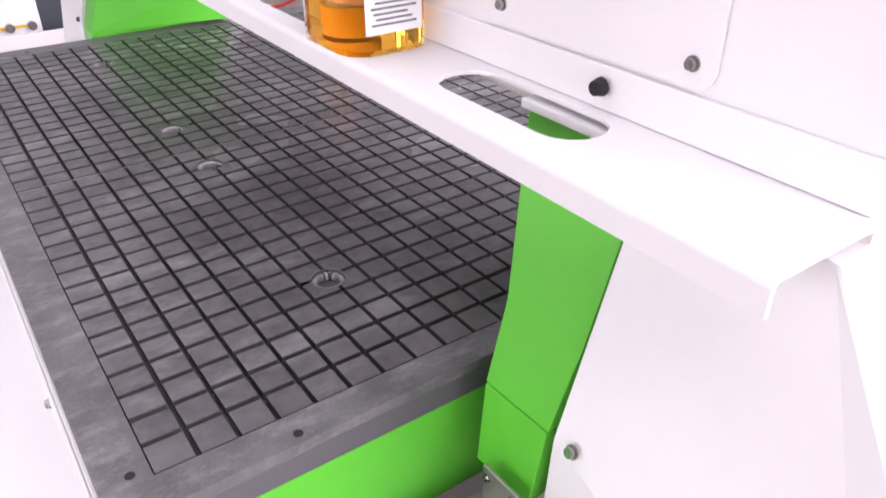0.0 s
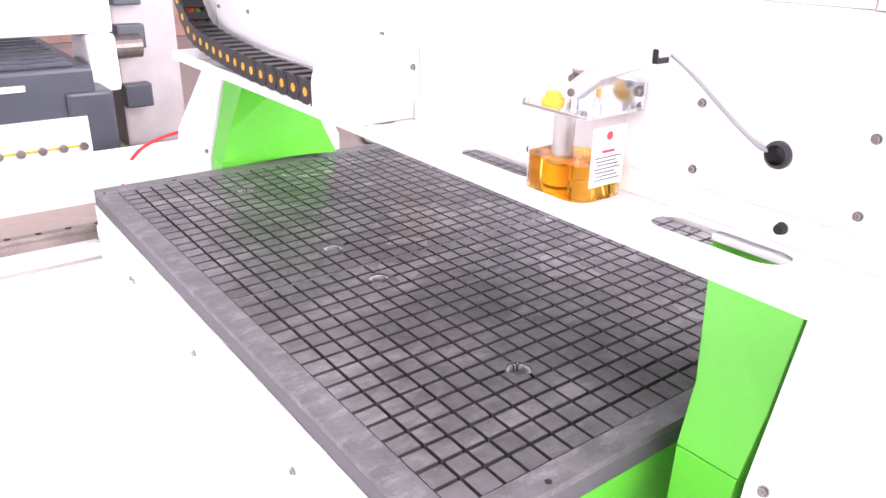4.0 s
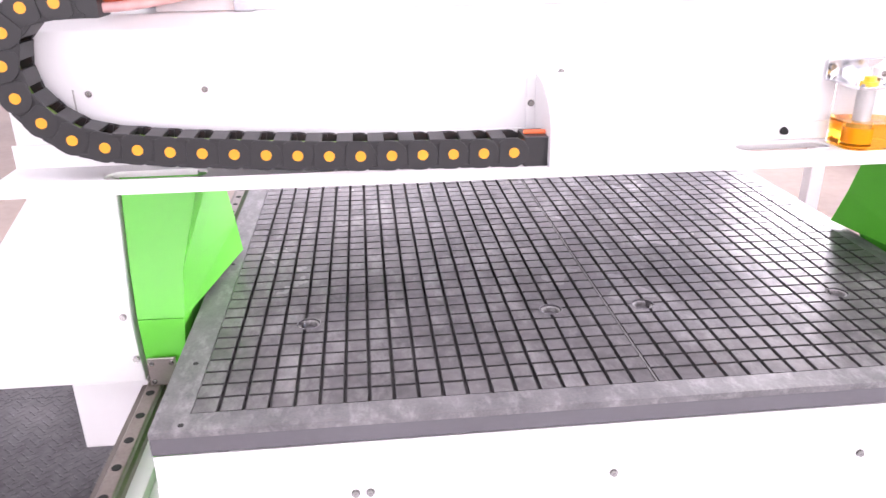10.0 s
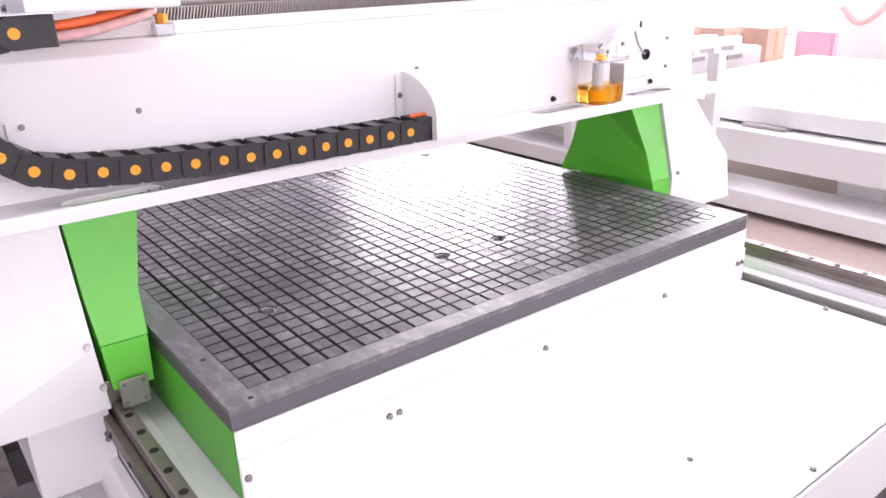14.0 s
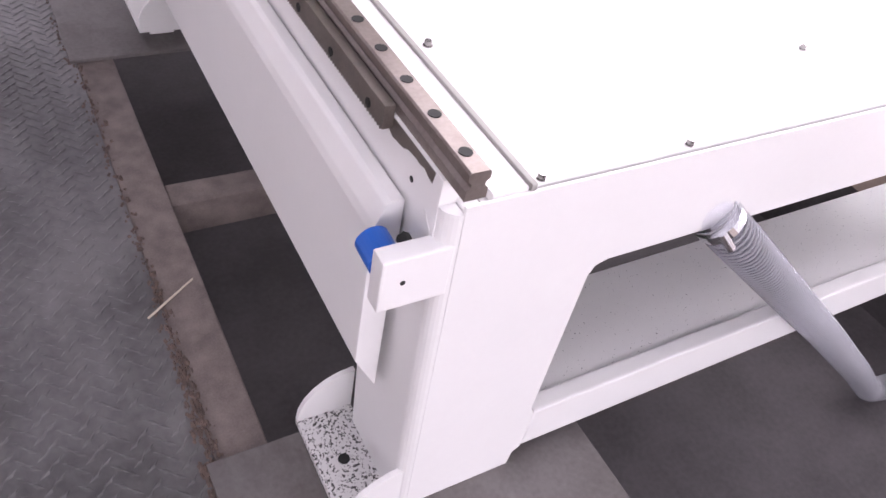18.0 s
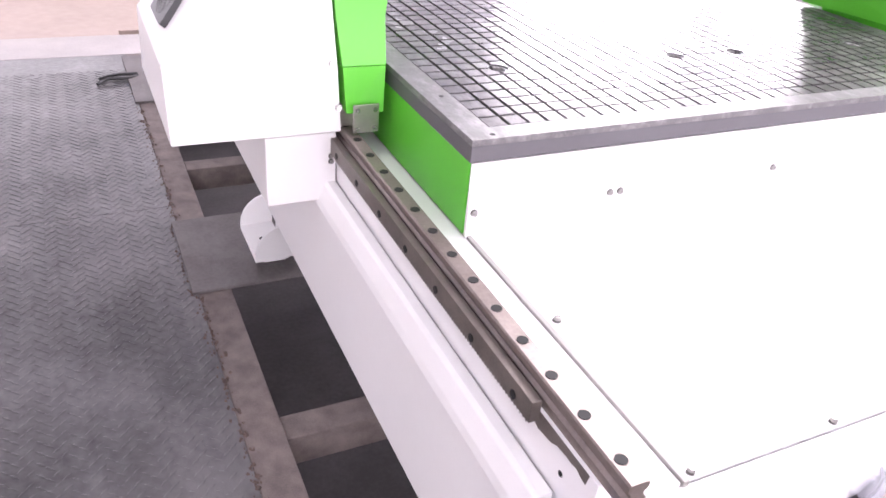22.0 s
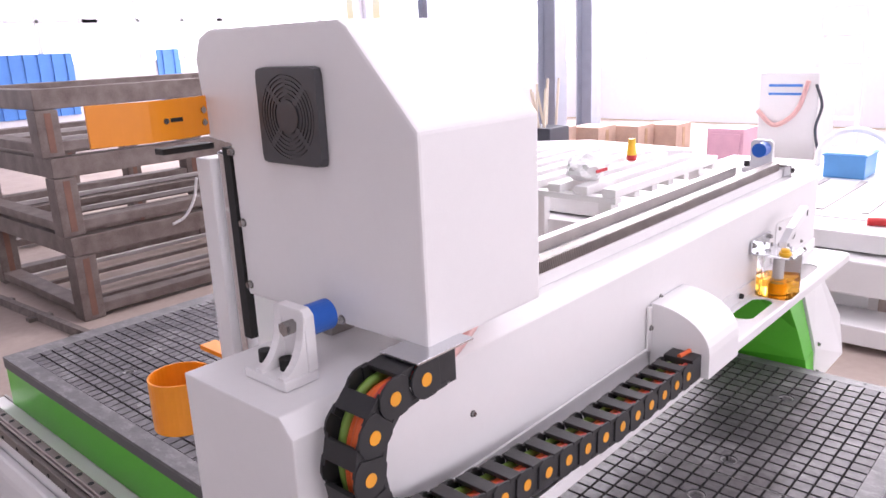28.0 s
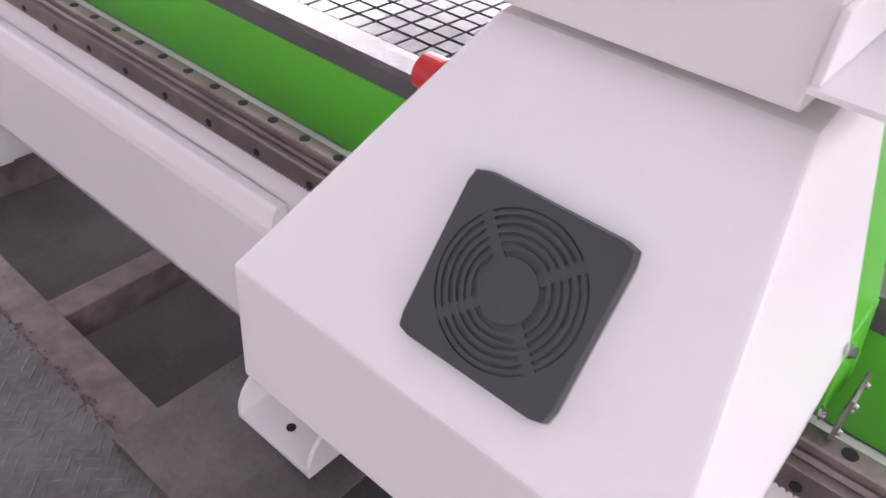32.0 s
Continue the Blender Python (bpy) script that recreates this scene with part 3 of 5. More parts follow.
    # feet
    for xo, y, z in ((-0.803, -0.648, 0.008), (-0.776, 0.712, 0.034), (-0.748, 1.96, 0.034)):
        foot = part("foot_plate", bxm(B(), xo, y - 0.095, z, xo + 0.09, y + 0.095, z + 0.014, 0.002), WHITE if y > 0 else SWARF, bed, "" if y > 0 else "white foot plate covered in black swarf")
        part("foot_hole", cyl(B(), (mx(xo + 0.042), y, z + 0.0141), (mx(xo + 0.042), y, z + 0.0148), 0.009, n=18), BLACK, foot)
        for yy in (y - 0.095, y + 0.087):
            arc = [(mx(xo), yy, z + 0.014), (mx(xo + 0.09), yy, z + 0.014), (mx(xo + 0.09), yy, z + 0.105)] + [(mx(xo + 0.09 * (1 - math.cos(radians(a)))), yy, z + 0.014 + 0.091 * math.sin(radians(a))) for a in (75, 60, 45, 30, 15)]
            part("foot_gusset", prism(B(), arc, (0, 0.008, 0)), WHITE, bed)
        if y > 0:
            part("foot_post", bxm(B(), xo + 0.03, y - 0.06, 0.0075, xo + 0.09, y + 0.06, z, 0.002), WHITE, bed)
            part("foot_leg", bxm(B(), xo + 0.09, y - 0.05, 0.0075, xo + 0.15, y + 0.05, 0.45, 0.002), WHITE, bed)
# deck with its screws
part("deck_plate", box(B(), -0.642, YF + 0.0075, 0.600, 0.570, -0.255, T - 0.152, 0.0015), WHITE, bed)
for x, y in ((-0.626, -0.477), (-0.630, -0.733), (-0.428, -0.733), (0.024, -0.728), (-0.091, -0.6), (0.40, -0.73), (0.556, -0.73), (0.556, -0.477)):
    bolt(bed, (x, y, 0.608), (0, 0, 1), 0.0048, 0.007, "deck_screw")
part("front_panel", box(B(), -0.652, -0.264, 0.604, 0.582, -0.2605, T - 0.0345, 0.001), WHITE, bed)
part("front_fold", box(B(), -0.652, -0.268, 0.606, 0.582, -0.2645, 0.682, 0.0012), WHITE, bed)
for x in (-0.643, -0.407, -0.388, -0.064, 0.285, 0.553, 0.57):
    bolt(bed, (x, -0.268, 0.651), (0, -1, 0), 0.0046, 0.005, "panel_screw")

# far end stops of the left rail
part("far_stop_block", box(B(), -0.80, 1.905, 0.50, -0.70, 1.925, 0.60, 0.002), WHITE, bed)
part("far_bumper", cyl(B(), (-0.79, 1.905, 0.575), (-0.79, 1.872, 0.575), 0.0165, n=24), BLUE, bed, "blue polyurethane bumper")
bed.location.x += 0.007

# ---- suction hose ----
hose = thing("suction_hose", (-0.28, -0.75, 0.2), "clear ribbed plastic suction hose with a zinc clamp", "hose")
path = curve_points([(-0.41, -0.64, 0.555), (-0.36, -0.70, 0.51), (-0.30, -0.748, 0.455), (-0.18, -0.762, 0.355), (0.0, -0.765, 0.205), (0.2, -0.765, 0.04), (0.4, -0.765, -0.13), (0.58, -0.765, -0.283), (0.70, -0.765, -0.39), (0.80, -0.77, -0.465), (0.95, -0.79, -0.468)], 14)
bm = tube(B(), path, 0.031, 24)
bore = tube(B(), path, 0.0285, 24)
bmesh.ops.reverse_faces(bore, faces=bore.faces)
me = bpy.data.meshes.new("bore")
bore.to_mesh(me)
bore.free()
bm.from_mesh(me)
bpy.data.meshes.remove(me)
part("hose_wall", bm, CLEAR_HOSE, hose, smooth=True).visible_shadow = False
total = [0.0]
for a, b in zip(path, path[1:]):
    total.append(total[-1] + (b - a).length)
def along(pts, lens, d):
    for i in range(len(pts) - 1):
        if lens[i + 1] >= d:
            u = (d - lens[i]) / max(1e-6, lens[i + 1] - lens[i])
            return pts[i].lerp(pts[i + 1], u), (pts[i + 1] - pts[i]).normalized()
    return pts[-1], (pts[-1] - pts[-2]).normalized()
# one wire wound round the wall
turn, per = 0.0098, 18
helix = []
for k in range(int((total[-1] - 0.16) / turn * per)):
    p, w = along(path, total, 0.15 + turn * k / per)
    side = w.cross(Vector((0, 1, 0.2))).normalized()
    a = 2 * math.pi * k / per
    helix.append(p + 0.0318 * (math.cos(a) * side + math.sin(a) * w.cross(side)))
part("hose_spiral", tube(B(), helix, 0.0019, 6), HOSE_RIB, hose, "milky white spiral rib", True)
p, w = along(path, total, 0.165)
part("hose_clamp", cyl(B(), p - w * 0.007, p + w * 0.007, 0.0345, n=28), CHROME, hose, "zinc-plated hose clamp")
part("clamp_screw", cyl(B(), p + Vector((-0.03, -0.03, 0.012)), p + Vector((-0.012, -0.042, -0.01)), 0.006, n=10), CHROME, hose)
hose.location.x += 0.012

# ---- vacuum table ----
table = thing("vacuum_table", (-0.02, 0.8, 0.72), "dark grey grooved vacuum table with round suction ports", "vacuum table")
TX0, TX1, TY0, TY1 = -0.647, 0.592, -0.261, 1.84
P = 0.0322
NX, NY = 36, 62
GX0, GY0 = 0.0105 - 19 * P, -0.222
GX1, GY1 = GX0 + NX * P, GY0 + NY * P
PORTS = [(x, y) for y in (0.0, 0.714, 1.428) for x in (-0.467, -0.083, 0.069, 0.403)]
PORT_R = 0.0175
W, D = 0.0028, 0.009  # half groove width, depth
part("slab", box(B(), TX0, TY0, T - 0.034, TX1, TY1, T - 0.0098, 0.0015), SLAB_EDGE, table)


def grid_top():
    """The milled face: raised cells, groove floors and a plain margin, with the ports left open."""
    vs, fs, dull = [], [], []
    rnd = random.Random(7)

    def quad(x0, y0, x1, y1, z, tilt=(0.0, 0.0)):
        k = len(vs)
        cx, cy = (x0 + x1) / 2, (y0 + y1) / 2
        vs.extend([(x, y, z + (x - cx) * tilt[0] + (y - cy) * tilt[1]) for x, y in ((x0, y0), (x1, y0), (x1, y1), (x0, y1))])
        fs.append((k, k + 1, k + 2, k + 3))
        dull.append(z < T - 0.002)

    def near(x0, y0, x1, y1):
        for px, py in PORTS:
            dx, dy = max(x0 - px, 0, px - x1), max(y0 - py, 0, py - y1)
            if dx * dx + dy * dy < (PORT_R + 0.001) ** 2:
                return px, py
        return None

    def pane(x0, y0, x1, y1, z):
        port = near(x0, y0, x1, y1)
        if not port:
            return quad(x0, y0, x1, y1, z, (rnd.gauss(0, 0.008), rnd.gauss(0, 0.008)) if z > T - 0.002 else (0.0, 0.0))
        n = 8
        for i in range(n):
            for j in range(n):
                a0, a1 = x0 + (x1 - x0) * i / n, x0 + (x1 - x0) * (i + 1) / n
                b0, b1 = y0 + (y1 - y0) * j / n, y0 + (y1 - y0) * (j + 1) / n
                if math.hypot((a0 + a1) / 2 - port[0], (b0 + b1) / 2 - port[1]) > PORT_R:
                    quad(a0, b0, a1, b1, z)

    for i in range(NX):
        for j in range(NY):
            x0, y0 = GX0 + i * P, GY0 + j * P
            pane(x0, y0, x0 + P, y0 + P, T - D)
            c0 = x0 + (W if i > 0 else -0.0004)
            c1 = x0 + P - (W if i < NX - 1 else -0.0004)
            # grooves along the table end short of the frame; cross grooves too
            r0 = y0 + (W * 0.8 if j > 0 else -0.0004)
            r1 = y0 + P - (W * 0.8 if j < NY - 1 else -0.0004)
            h = T + rnd.uniform(-0.00015, 0.00015)
            pane(c0, r0, c1, r1, h)
            for (ax, ay), (bx_, by) in (((c0, r0), (c1, r0)), ((c1, r0), (c1, r1)), ((c1, r1), (c0, r1)), ((c0, r1), (c0, r0))):
                if near(min(ax, bx_) - 0.001, min(ay, by) - 0.001, max(ax, bx_) + 0.001, max(ay, by) + 0.001):
                    if near((ax + bx_) / 2 - 0.002, (ay + by) / 2 - 0.002, (ax + bx_) / 2 + 0.002, (ay + by) / 2 + 0.002):
                        continue
                k = len(vs)
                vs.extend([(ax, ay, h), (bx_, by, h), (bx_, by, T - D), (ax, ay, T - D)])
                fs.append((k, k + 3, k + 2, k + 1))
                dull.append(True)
    return vs, fs, dull


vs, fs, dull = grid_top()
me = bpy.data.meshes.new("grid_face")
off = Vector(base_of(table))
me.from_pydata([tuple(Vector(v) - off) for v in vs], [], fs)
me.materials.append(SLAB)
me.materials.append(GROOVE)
# Faces below the cells take the darker groove-shade colour.
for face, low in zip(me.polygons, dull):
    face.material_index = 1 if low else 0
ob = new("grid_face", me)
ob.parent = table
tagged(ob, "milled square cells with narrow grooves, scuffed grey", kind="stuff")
# margin round the grid
g = 0.0016
for a in ((TX0, TY0, TX1, GY0 - g), (TX0, GY1 + g, TX1, TY1), (TX0, GY0 - g, GX0 - g, GY1 + g), (GX1 + g, GY0 - g, TX1, GY1 + g)):
    part("margin", box(B(), a[0], a[1], T - 0.0096, a[2], a[3], T), SLAB_MARGIN, table, "smooth margin with pale chatter marks")
part("centre_seam", box(B(), 0.0105 - 0.0011, GY0, T - 0.004, 0.0105 + 0.0011, GY1, T - 0.0004), SEAM, table, "pale sealing seam")
ring_mesh = cup_mesh = None
for px, py in PORTS:
    if ring_mesh is None:
        bm = B()
        n = 28
        prof = [(PORT_R + 0.0012, 0.0001), (PORT_R + 0.0006, 0.0004), (PORT_R - 0.0002, 0.0002), (PORT_R - 0.0006, -0.0085), (PORT_R - 0.0008, -0.024)]
        rings = [[bm.verts.new((r * math.cos(2 * math.pi * k / n), r * math.sin(2 * math.pi * k / n), z)) for k in range(n)] for r, z in prof]
        for a, b in zip(rings, rings[1:]):
            for k in range(n):
                bm.faces.new((a[k], a[(k + 1) % n], b[(k + 1) % n], b[k]))
        ring_mesh = bpy.data.meshes.new("port_ring")
        bm.to_mesh(ring_mesh)
        bm.free()
        ring_mesh.materials.append(SLAB_EDGE)
        bm = B()
        seat = [(PORT_R - 0.0007, -0.0045), (0.0162, -0.0022), (0.0130, -0.0022), (0.0123, -0.004), (0.0120, -0.020)]
        rings = [[bm.verts.new((r * math.cos(2 * math.pi * k / n), r * math.sin(2 * math.pi * k / n), z)) for k in range(n)] for r, z in seat]
        for a, b in zip(rings, rings[1:]):
            for k in range(n):
                bm.faces.new((a[k], a[(k + 1) % n], b[(k + 1) % n], b[k]))
        seat_mesh = bpy.data.meshes.new("port_seat")
        bm.to_mesh(seat_mesh)
        bm.free()
        seat_mesh.materials.append(PORT)
        # Black disc ends the bore and paints the shade of its depth.
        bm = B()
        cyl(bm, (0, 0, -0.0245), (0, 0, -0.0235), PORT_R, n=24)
        cup_mesh = bpy.data.meshes.new("port_shade_disc")
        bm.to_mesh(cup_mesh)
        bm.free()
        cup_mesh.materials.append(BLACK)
    port = new("suction_port", ring_mesh)
    port.parent = table
    port.location = Vector((px, py, T)) - off
    tagged(port, "round suction port with a pale sunken seat ring")
    new("port_seat", seat_mesh).parent = port
    cup = new("port_shade_disc", cup_mesh)
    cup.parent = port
for x, y in ((0.55, -0.238), (0.582, -0.12), (0.582, 0.3), (-0.62, 0.25), (-0.62, -0.1), (-0.61, -0.248)):
    part("margin_hole", cyl(B(), (x, y, T + 0.0001), (x, y, T + 0.0004), 0.004, n=12), BLACK, table)

# ---- gantry ----
gantry = thing("gantry", (-0.02, 0.2, 0.6), "white sheet-steel moving gantry with bright green leg columns", "gantry")
BX0, BX1 = -0.880, 0.848
part("beam", prism(B(), [(BX0, 0.10, 0.983), (BX0, 0.10, 1.197), (BX0, 0.121, 1.217), (BX0, 0.308, 1.217), (BX0, 0.308, 0.983)], (BX1 - BX0, 0, 0), 0.0025), WHITE, gantry)
part("rear_flange", box(B(), 0.046, 0.095, 1.0005, 0.846, 0.0995, 1.03, 0.001), WHITE, gantry)
part("rear_flange", box(B(), -0.885, 0.095, 1.0005, -0.115, 0.0995, 1.036, 0.001), WHITE, gantry)


def plate_outline(x0, x1, z0, z1, r, y):
    pts = []
    for cx, cz, a0 in ((x1 - r, z1 - r, 0), (x0 + r, z1 - r, 90), (x0 + r, z0 + r, 180), (x1 - r, z0 + r, 270)):
        pts += [(cx + r * math.cos(radians(a0 + k * 30)), y, cz + r * math.sin(radians(a0 + k * 30))) for k in range(4)]
    return pts


part("hatch_plate", prism(B(), plate_outline(0.535, 0.742, 1.033, 1.133, 0.012, 0.0965), (0, 0.003, 0), 0.0006), WHITE, gantry)
for x in (0.552, 0.726):
    for z in (1.048, 1.118):
        bolt(gantry, (x, 0.0965, z), (0, -1, 0), 0.0038, 0.0045, "hatch_screw")
bm = B()
for r0, y0, r1, y1 in ((0.0135, 0.096, 0.0135, 0.092), (0.0135, 0.092, 0.010, 0.089), (0.010, 0.089, 0.010, 0.093)):
    cyl(bm, (0.643, y0, 1.085), (0.643, y1, 1.085), r0, r1, 24)
part("grommet", bm, RUBBER, gantry, "black rubber cable grommet")
for x, z in ((0.313, 1.016), (0.662, 1.017)):
    part("plug", cyl(B(), (x, 0.092, z), (x, 0.085, z), 0.0065, 0.005, 16), BLACK, gantry, "black hex plug")
for x, z in ((-0.763, 1.108), (-0.597, 1.110), (-0.06, 1.12)):
    bolt(gantry, (x, 0.1, z), (0, -1, 0), 0.0037, 0.0045, "wall_screw")
part("seam_line", box(B(), -0.785, 0.0985, 1.03, -0.783, 0.0998, 1.115), STRIP, gantry)
# folded shelf: slotted plate, front flange turned down round a bend, rear flange on the beam
SX0, SX1, SY0, SY1 = -0.888, 0.851, 0.019, 0.0995
SKEW = -0.011  # the free edge runs a little out of line with the beam


def slotted_shelf():
    bm = B()
    slots = [(-0.09, 0.040, 0.045, 0.028), (-0.742, -0.597, 0.041, 0.0235), (0.219, 0.372, 0.058, 0.0235), (0.540, 0.693, 0.060, 0.0255)]
    z0, z1 = 0.997, 1.0
    edges = []
    def loop(pts):
        vs = [bm.verts.new((x, y, z0)) for x, y in pts]
        edges.extend(bm.edges.new((a, b)) for a, b in zip(vs, vs[1:] + vs[:1]))
    loop([(SX0, SY0 + 0.006), (SX1, SY0 + SKEW + 0.006), (SX1, SY1), (SX0, SY1)])
    n = 8
    for a, b, c, r in slots:
        loop([(a + r - r * math.sin(math.pi * k / n), c + r * math.cos(math.pi * k / n)) for k in range(n + 1)] + [(b - r + r * math.sin(math.pi * k / n), c - r * math.cos(math.pi * k / n)) for k in range(n + 1)])
    bmesh.ops.triangle_fill(bm, use_beauty=True, edges=edges)
    up = bmesh.ops.extrude_face_region(bm, geom=list(bm.faces))
    bmesh.ops.translate(bm, vec=(0, 0, z1 - z0), verts=[v for v in up["geom"] if isinstance(v, bmesh.types.BMVert)])
    bmesh.ops.recalc_face_normals(bm, faces=bm.faces)
    return bm


shelf = part("shelf", slotted_shelf(), WHITE, gantry, "white slotted shelf plate")
bend = [(SY0 + 0.006 - 0.006 * math.sin(radians(a)), 0.994 + 0.006 * math.cos(radians(a))) for a in range(0, 91, 15)]
inner = [(SY0 + 0.006 - 0.003 * math.sin(radians(a)), 0.994 + 0.003 * math.cos(radians(a))) for a in range(90, -1, -15)]
part("front_flange", prism(B(), [(SX0, y, z) for y, z in bend + [(SY0, 0.9785), (SY0 + 0.003, 0.9785)] + inner], (SX1 - SX0, SKEW, 0)), WHITE, shelf)
# hood over the fixed chain end
bm = B()
prof = [(-0.013, 1.001)] + [(0.098 - 0.111 * math.cos(radians(a)), 1.045 + 0.075 * math.sin(radians(a))) for a in range(0, 91, 10)] + [(0.098, 1.001)]
prism(bm, [(-0.100, y, z) for y, z in prof], (0.131, 0, 0), 0.0012)
part("chain_hood", bm, WHITE, gantry, "white rounded sheet-metal hood")
part("hood_lip", box(B(), 0.031, 0.094, 1.03, 0.045, 0.0985, 1.115, 0.0008), WHITE, gantry)
part("hood_lip", box(B(), -0.114, 0.094, 1.03, -0.1, 0.0985, 1.115, 0.0008), WHITE, gantry)
bolt(gantry, (0.037, 0.094, 1.082), (0, -1, 0), 0.0042, 0.0045, "hood_screw")
bolt(gantry, (-0.107, 0.094, 1.075), (0, -1, 0), 0.0042, 0.0045, "hood_screw")

for s in (-1, 1):
    def mx(x):
        return x if s < 0 else -0.024 - x
    def bxm(bm, x0, y0, z0, x1, y1, z1, bv=0.0):
        a, b = sorted((mx(x0), mx(x1)))
        return box(bm, a, y0, z0, b, y1, z1, bv)
    def loft(levels, bv=0.0):
        bm = B()
        rings = [[bm.verts.new((mx(x) - (0.011 if s > 0 and x > -0.76 else 0.0), y, z)) for x, y, z in ring] for ring in levels]
        bm.faces.new(rings[0])
        bm.faces.new(rings[-1])
        n = len(rings[0])
        for a, b in zip(rings, rings[1:]):
            for k in range(n):
                bm.faces.new((a[k], a[(k + 1) % n], b[(k + 1) % n], b[k]))
        bmesh.ops.recalc_face_normals(bm, faces=bm.faces)
        if bv:
            bmesh.ops.bevel(bm, geom=list(bm.edges), offset=bv, segments=2, profile=0.6, affect="EDGES")
        return bm
    column = part("leg_column", loft([[(-0.733, 0.036, 0.768), (-0.660, 0.034, 0.768), (-0.607, 0.305, 0.768), (-0.733, 0.305, 0.768)],
                             [(-0.738, 0.058, 0.84), (-0.657, 0.055, 0.84), (-0.608, 0.272, 0.84), (-0.738, 0.272, 0.84)],
                             [(-0.741, 0.098, 0.985), (-0.622, 0.098, 0.985), (-0.622, 0.235, 0.985), (-0.741, 0.235, 0.985)]], 0.0012), GREEN, gantry, "bright green steel leg column")
    part("column_foot", loft([[(-0.728, 0.027, 0.692), (-0.666, 0.022, 0.692), (-0.656, 0.25, 0.70), (-0.728, 0.25, 0.70)],
                              [(-0.733, 0.035, 0.767), (-0.661, 0.033, 0.767), (-0.652, 0.28, 0.767), (-0.733, 0.28, 0.767)]], 0.001), GREEN, column)
    part("column_cap", bxm(B(), -0.742, 0.081, 0.9855, -0.62, 0.236, 0.9925, 0.001), WHITE, gantry)
    part("hex_nut", cyl(B(), (mx(-0.635), 0.13, 0.968), (mx(-0.635), 0.13, 0.985), 0.011, n=6), BLACK, gantry)
    near = [(-0.735, 0.031, 0.660), (-1.004, 0.030, 0.662), (-1.004, 0.047, 0.780), (-0.866, 0.090, 0.972), (-0.746, 0.092, 0.988), (-0.742, 0.036, 0.770)]
    far = [(-0.735, 0.385, 0.660), (-1.004, 0.402, 0.660), (-1.000, 0.405, 0.775), (-0.866, 0.288, 0.972), (-0.746, 0.288, 0.988), (-0.742, 0.385, 0.770)]
    part("leg_cover", loft([near, far], 0.003), WHITE, gantry, "white folded sheet-steel leg cover")
    part("motor_box", bxm(B(), -0.858, 0.048, 0.527, -0.738, 0.34, 0.652, 0.003), WHITE, gantry)
    part("bearing_block", bxm(B(), -0.735, 0.05, 0.652, -0.675, 0.33, 0.70, 0.003), STEEL, gantry)
    part("wiper_plate", bxm(B(), -0.722, 0.010, 0.664, -0.678, 0.014, 0.712, 0.001), STEEL, gantry, "bare steel wiper plate")
    for dx, dz in ((-0.715, 0.703), (-0.685, 0.703), (-0.715, 0.671), (-0.685, 0.671)):
        bolt(gantry, (mx(dx), 0.010, dz), (0, -1, 0), 0.003, 0.003, "wiper_screw")
    for x, y, z in ((-0.752, 0.082, 0.906), (-0.752, 0.034, 0.776), (-0.742, 0.030, 0.703)):
        bolt(gantry, (mx(x), y - 0.002, z), (0, -1, 0.25), 0.0046, 0.005, "cover_screw")
    for z in (0.60, 0.61):
        bolt(gantry, (mx(-0.747), 0.048, z), (0, -1, 0), 0.004, 0.004, "box_screw")
    # fan grille on the sloping face
    up = Vector((mx(-0.866) - mx(-1.003), 0, 0.972 - 0.778)).normalized()
    fwd = Vector((0, 1, 0))
    nrm = up.cross(fwd) if s > 0 else fwd.cross(up)
    if nrm.x * s < 0:
        nrm = -nrm
    centre = Vector((mx(-0.950), 0.194, 0.853))
    def fan_grille(parent, centre, u, v, w, half=0.0555):
        """A square grille frame with rings, spokes and a hub, in the plane of u and v, facing w."""
        m = Matrix((( *u, 0), (*v, 0), (*w, 0), (0, 0, 0, 1))).transposed()
        m = Matrix.Translation(centre) @ m
        bm = B()
        n = 64
        ring_o, ring_i = [], []
        for k in range(n):
            a = 2 * math.pi * k / n
            c, sn = math.cos(a), math.sin(a)
            q = half / (abs(c) ** 18 + abs(sn) ** 18) ** (1 / 18)
            ring_o.append((c * q, sn * q))
            ring_i.append((c * 0.0485, sn * 0.0485))
        vo = [bm.verts.new((x, y, 0.010)) for x, y in ring_o]
        vb = [bm.verts.new((x * 1.02, y * 1.02, 0.0)) for x, y in ring_o]
        vi = [bm.verts.new((x, y, 0.010)) for x, y in ring_i]
        vd = [bm.verts.new((x, y, 0.0080)) for x, y in ring_i]
        for k in range(n):
            j = (k + 1) % n
            bm.faces.new((vo[k], vo[j], vi[j], vi[k]))
            bm.faces.new((vb[k], vb[j], vo[j], vo[k]))
            bm.faces.new((vi[k], vi[j], vd[j], vd[k]))
        bm.faces.new(vd)
        bmesh.ops.recalc_face_normals(bm, faces=bm.faces)
        bmesh.ops.transform(bm, matrix=m, verts=bm.verts)
        grille = part("fan_grille", bm, FAN, parent, "black square plastic fan grille")
        def add(name, bm):
            bmesh.ops.transform(bm, matrix=m, verts=bm.verts)
            part(name, bm, FAN, grille)
        add("hub", cyl(B(), (0, 0, 0.002), (0, 0, 0.0105), 0.0205, 0.0195, 28))
        for r0 in (0.025, 0.0302, 0.0354, 0.0406, 0.0458):
            bm = B()
            k_n = 40
            rr = [[bm.verts.new(((r0 + dr) * math.cos(2 * math.pi * k / k_n), (r0 + dr) * math.sin(2 * math.pi * k / k_n), z)) for k in range(k_n)] for dr, z in ((-0.0014, 0.0082), (-0.0014, 0.0098), (0.0014, 0.0098), (0.0014, 0.0082))]
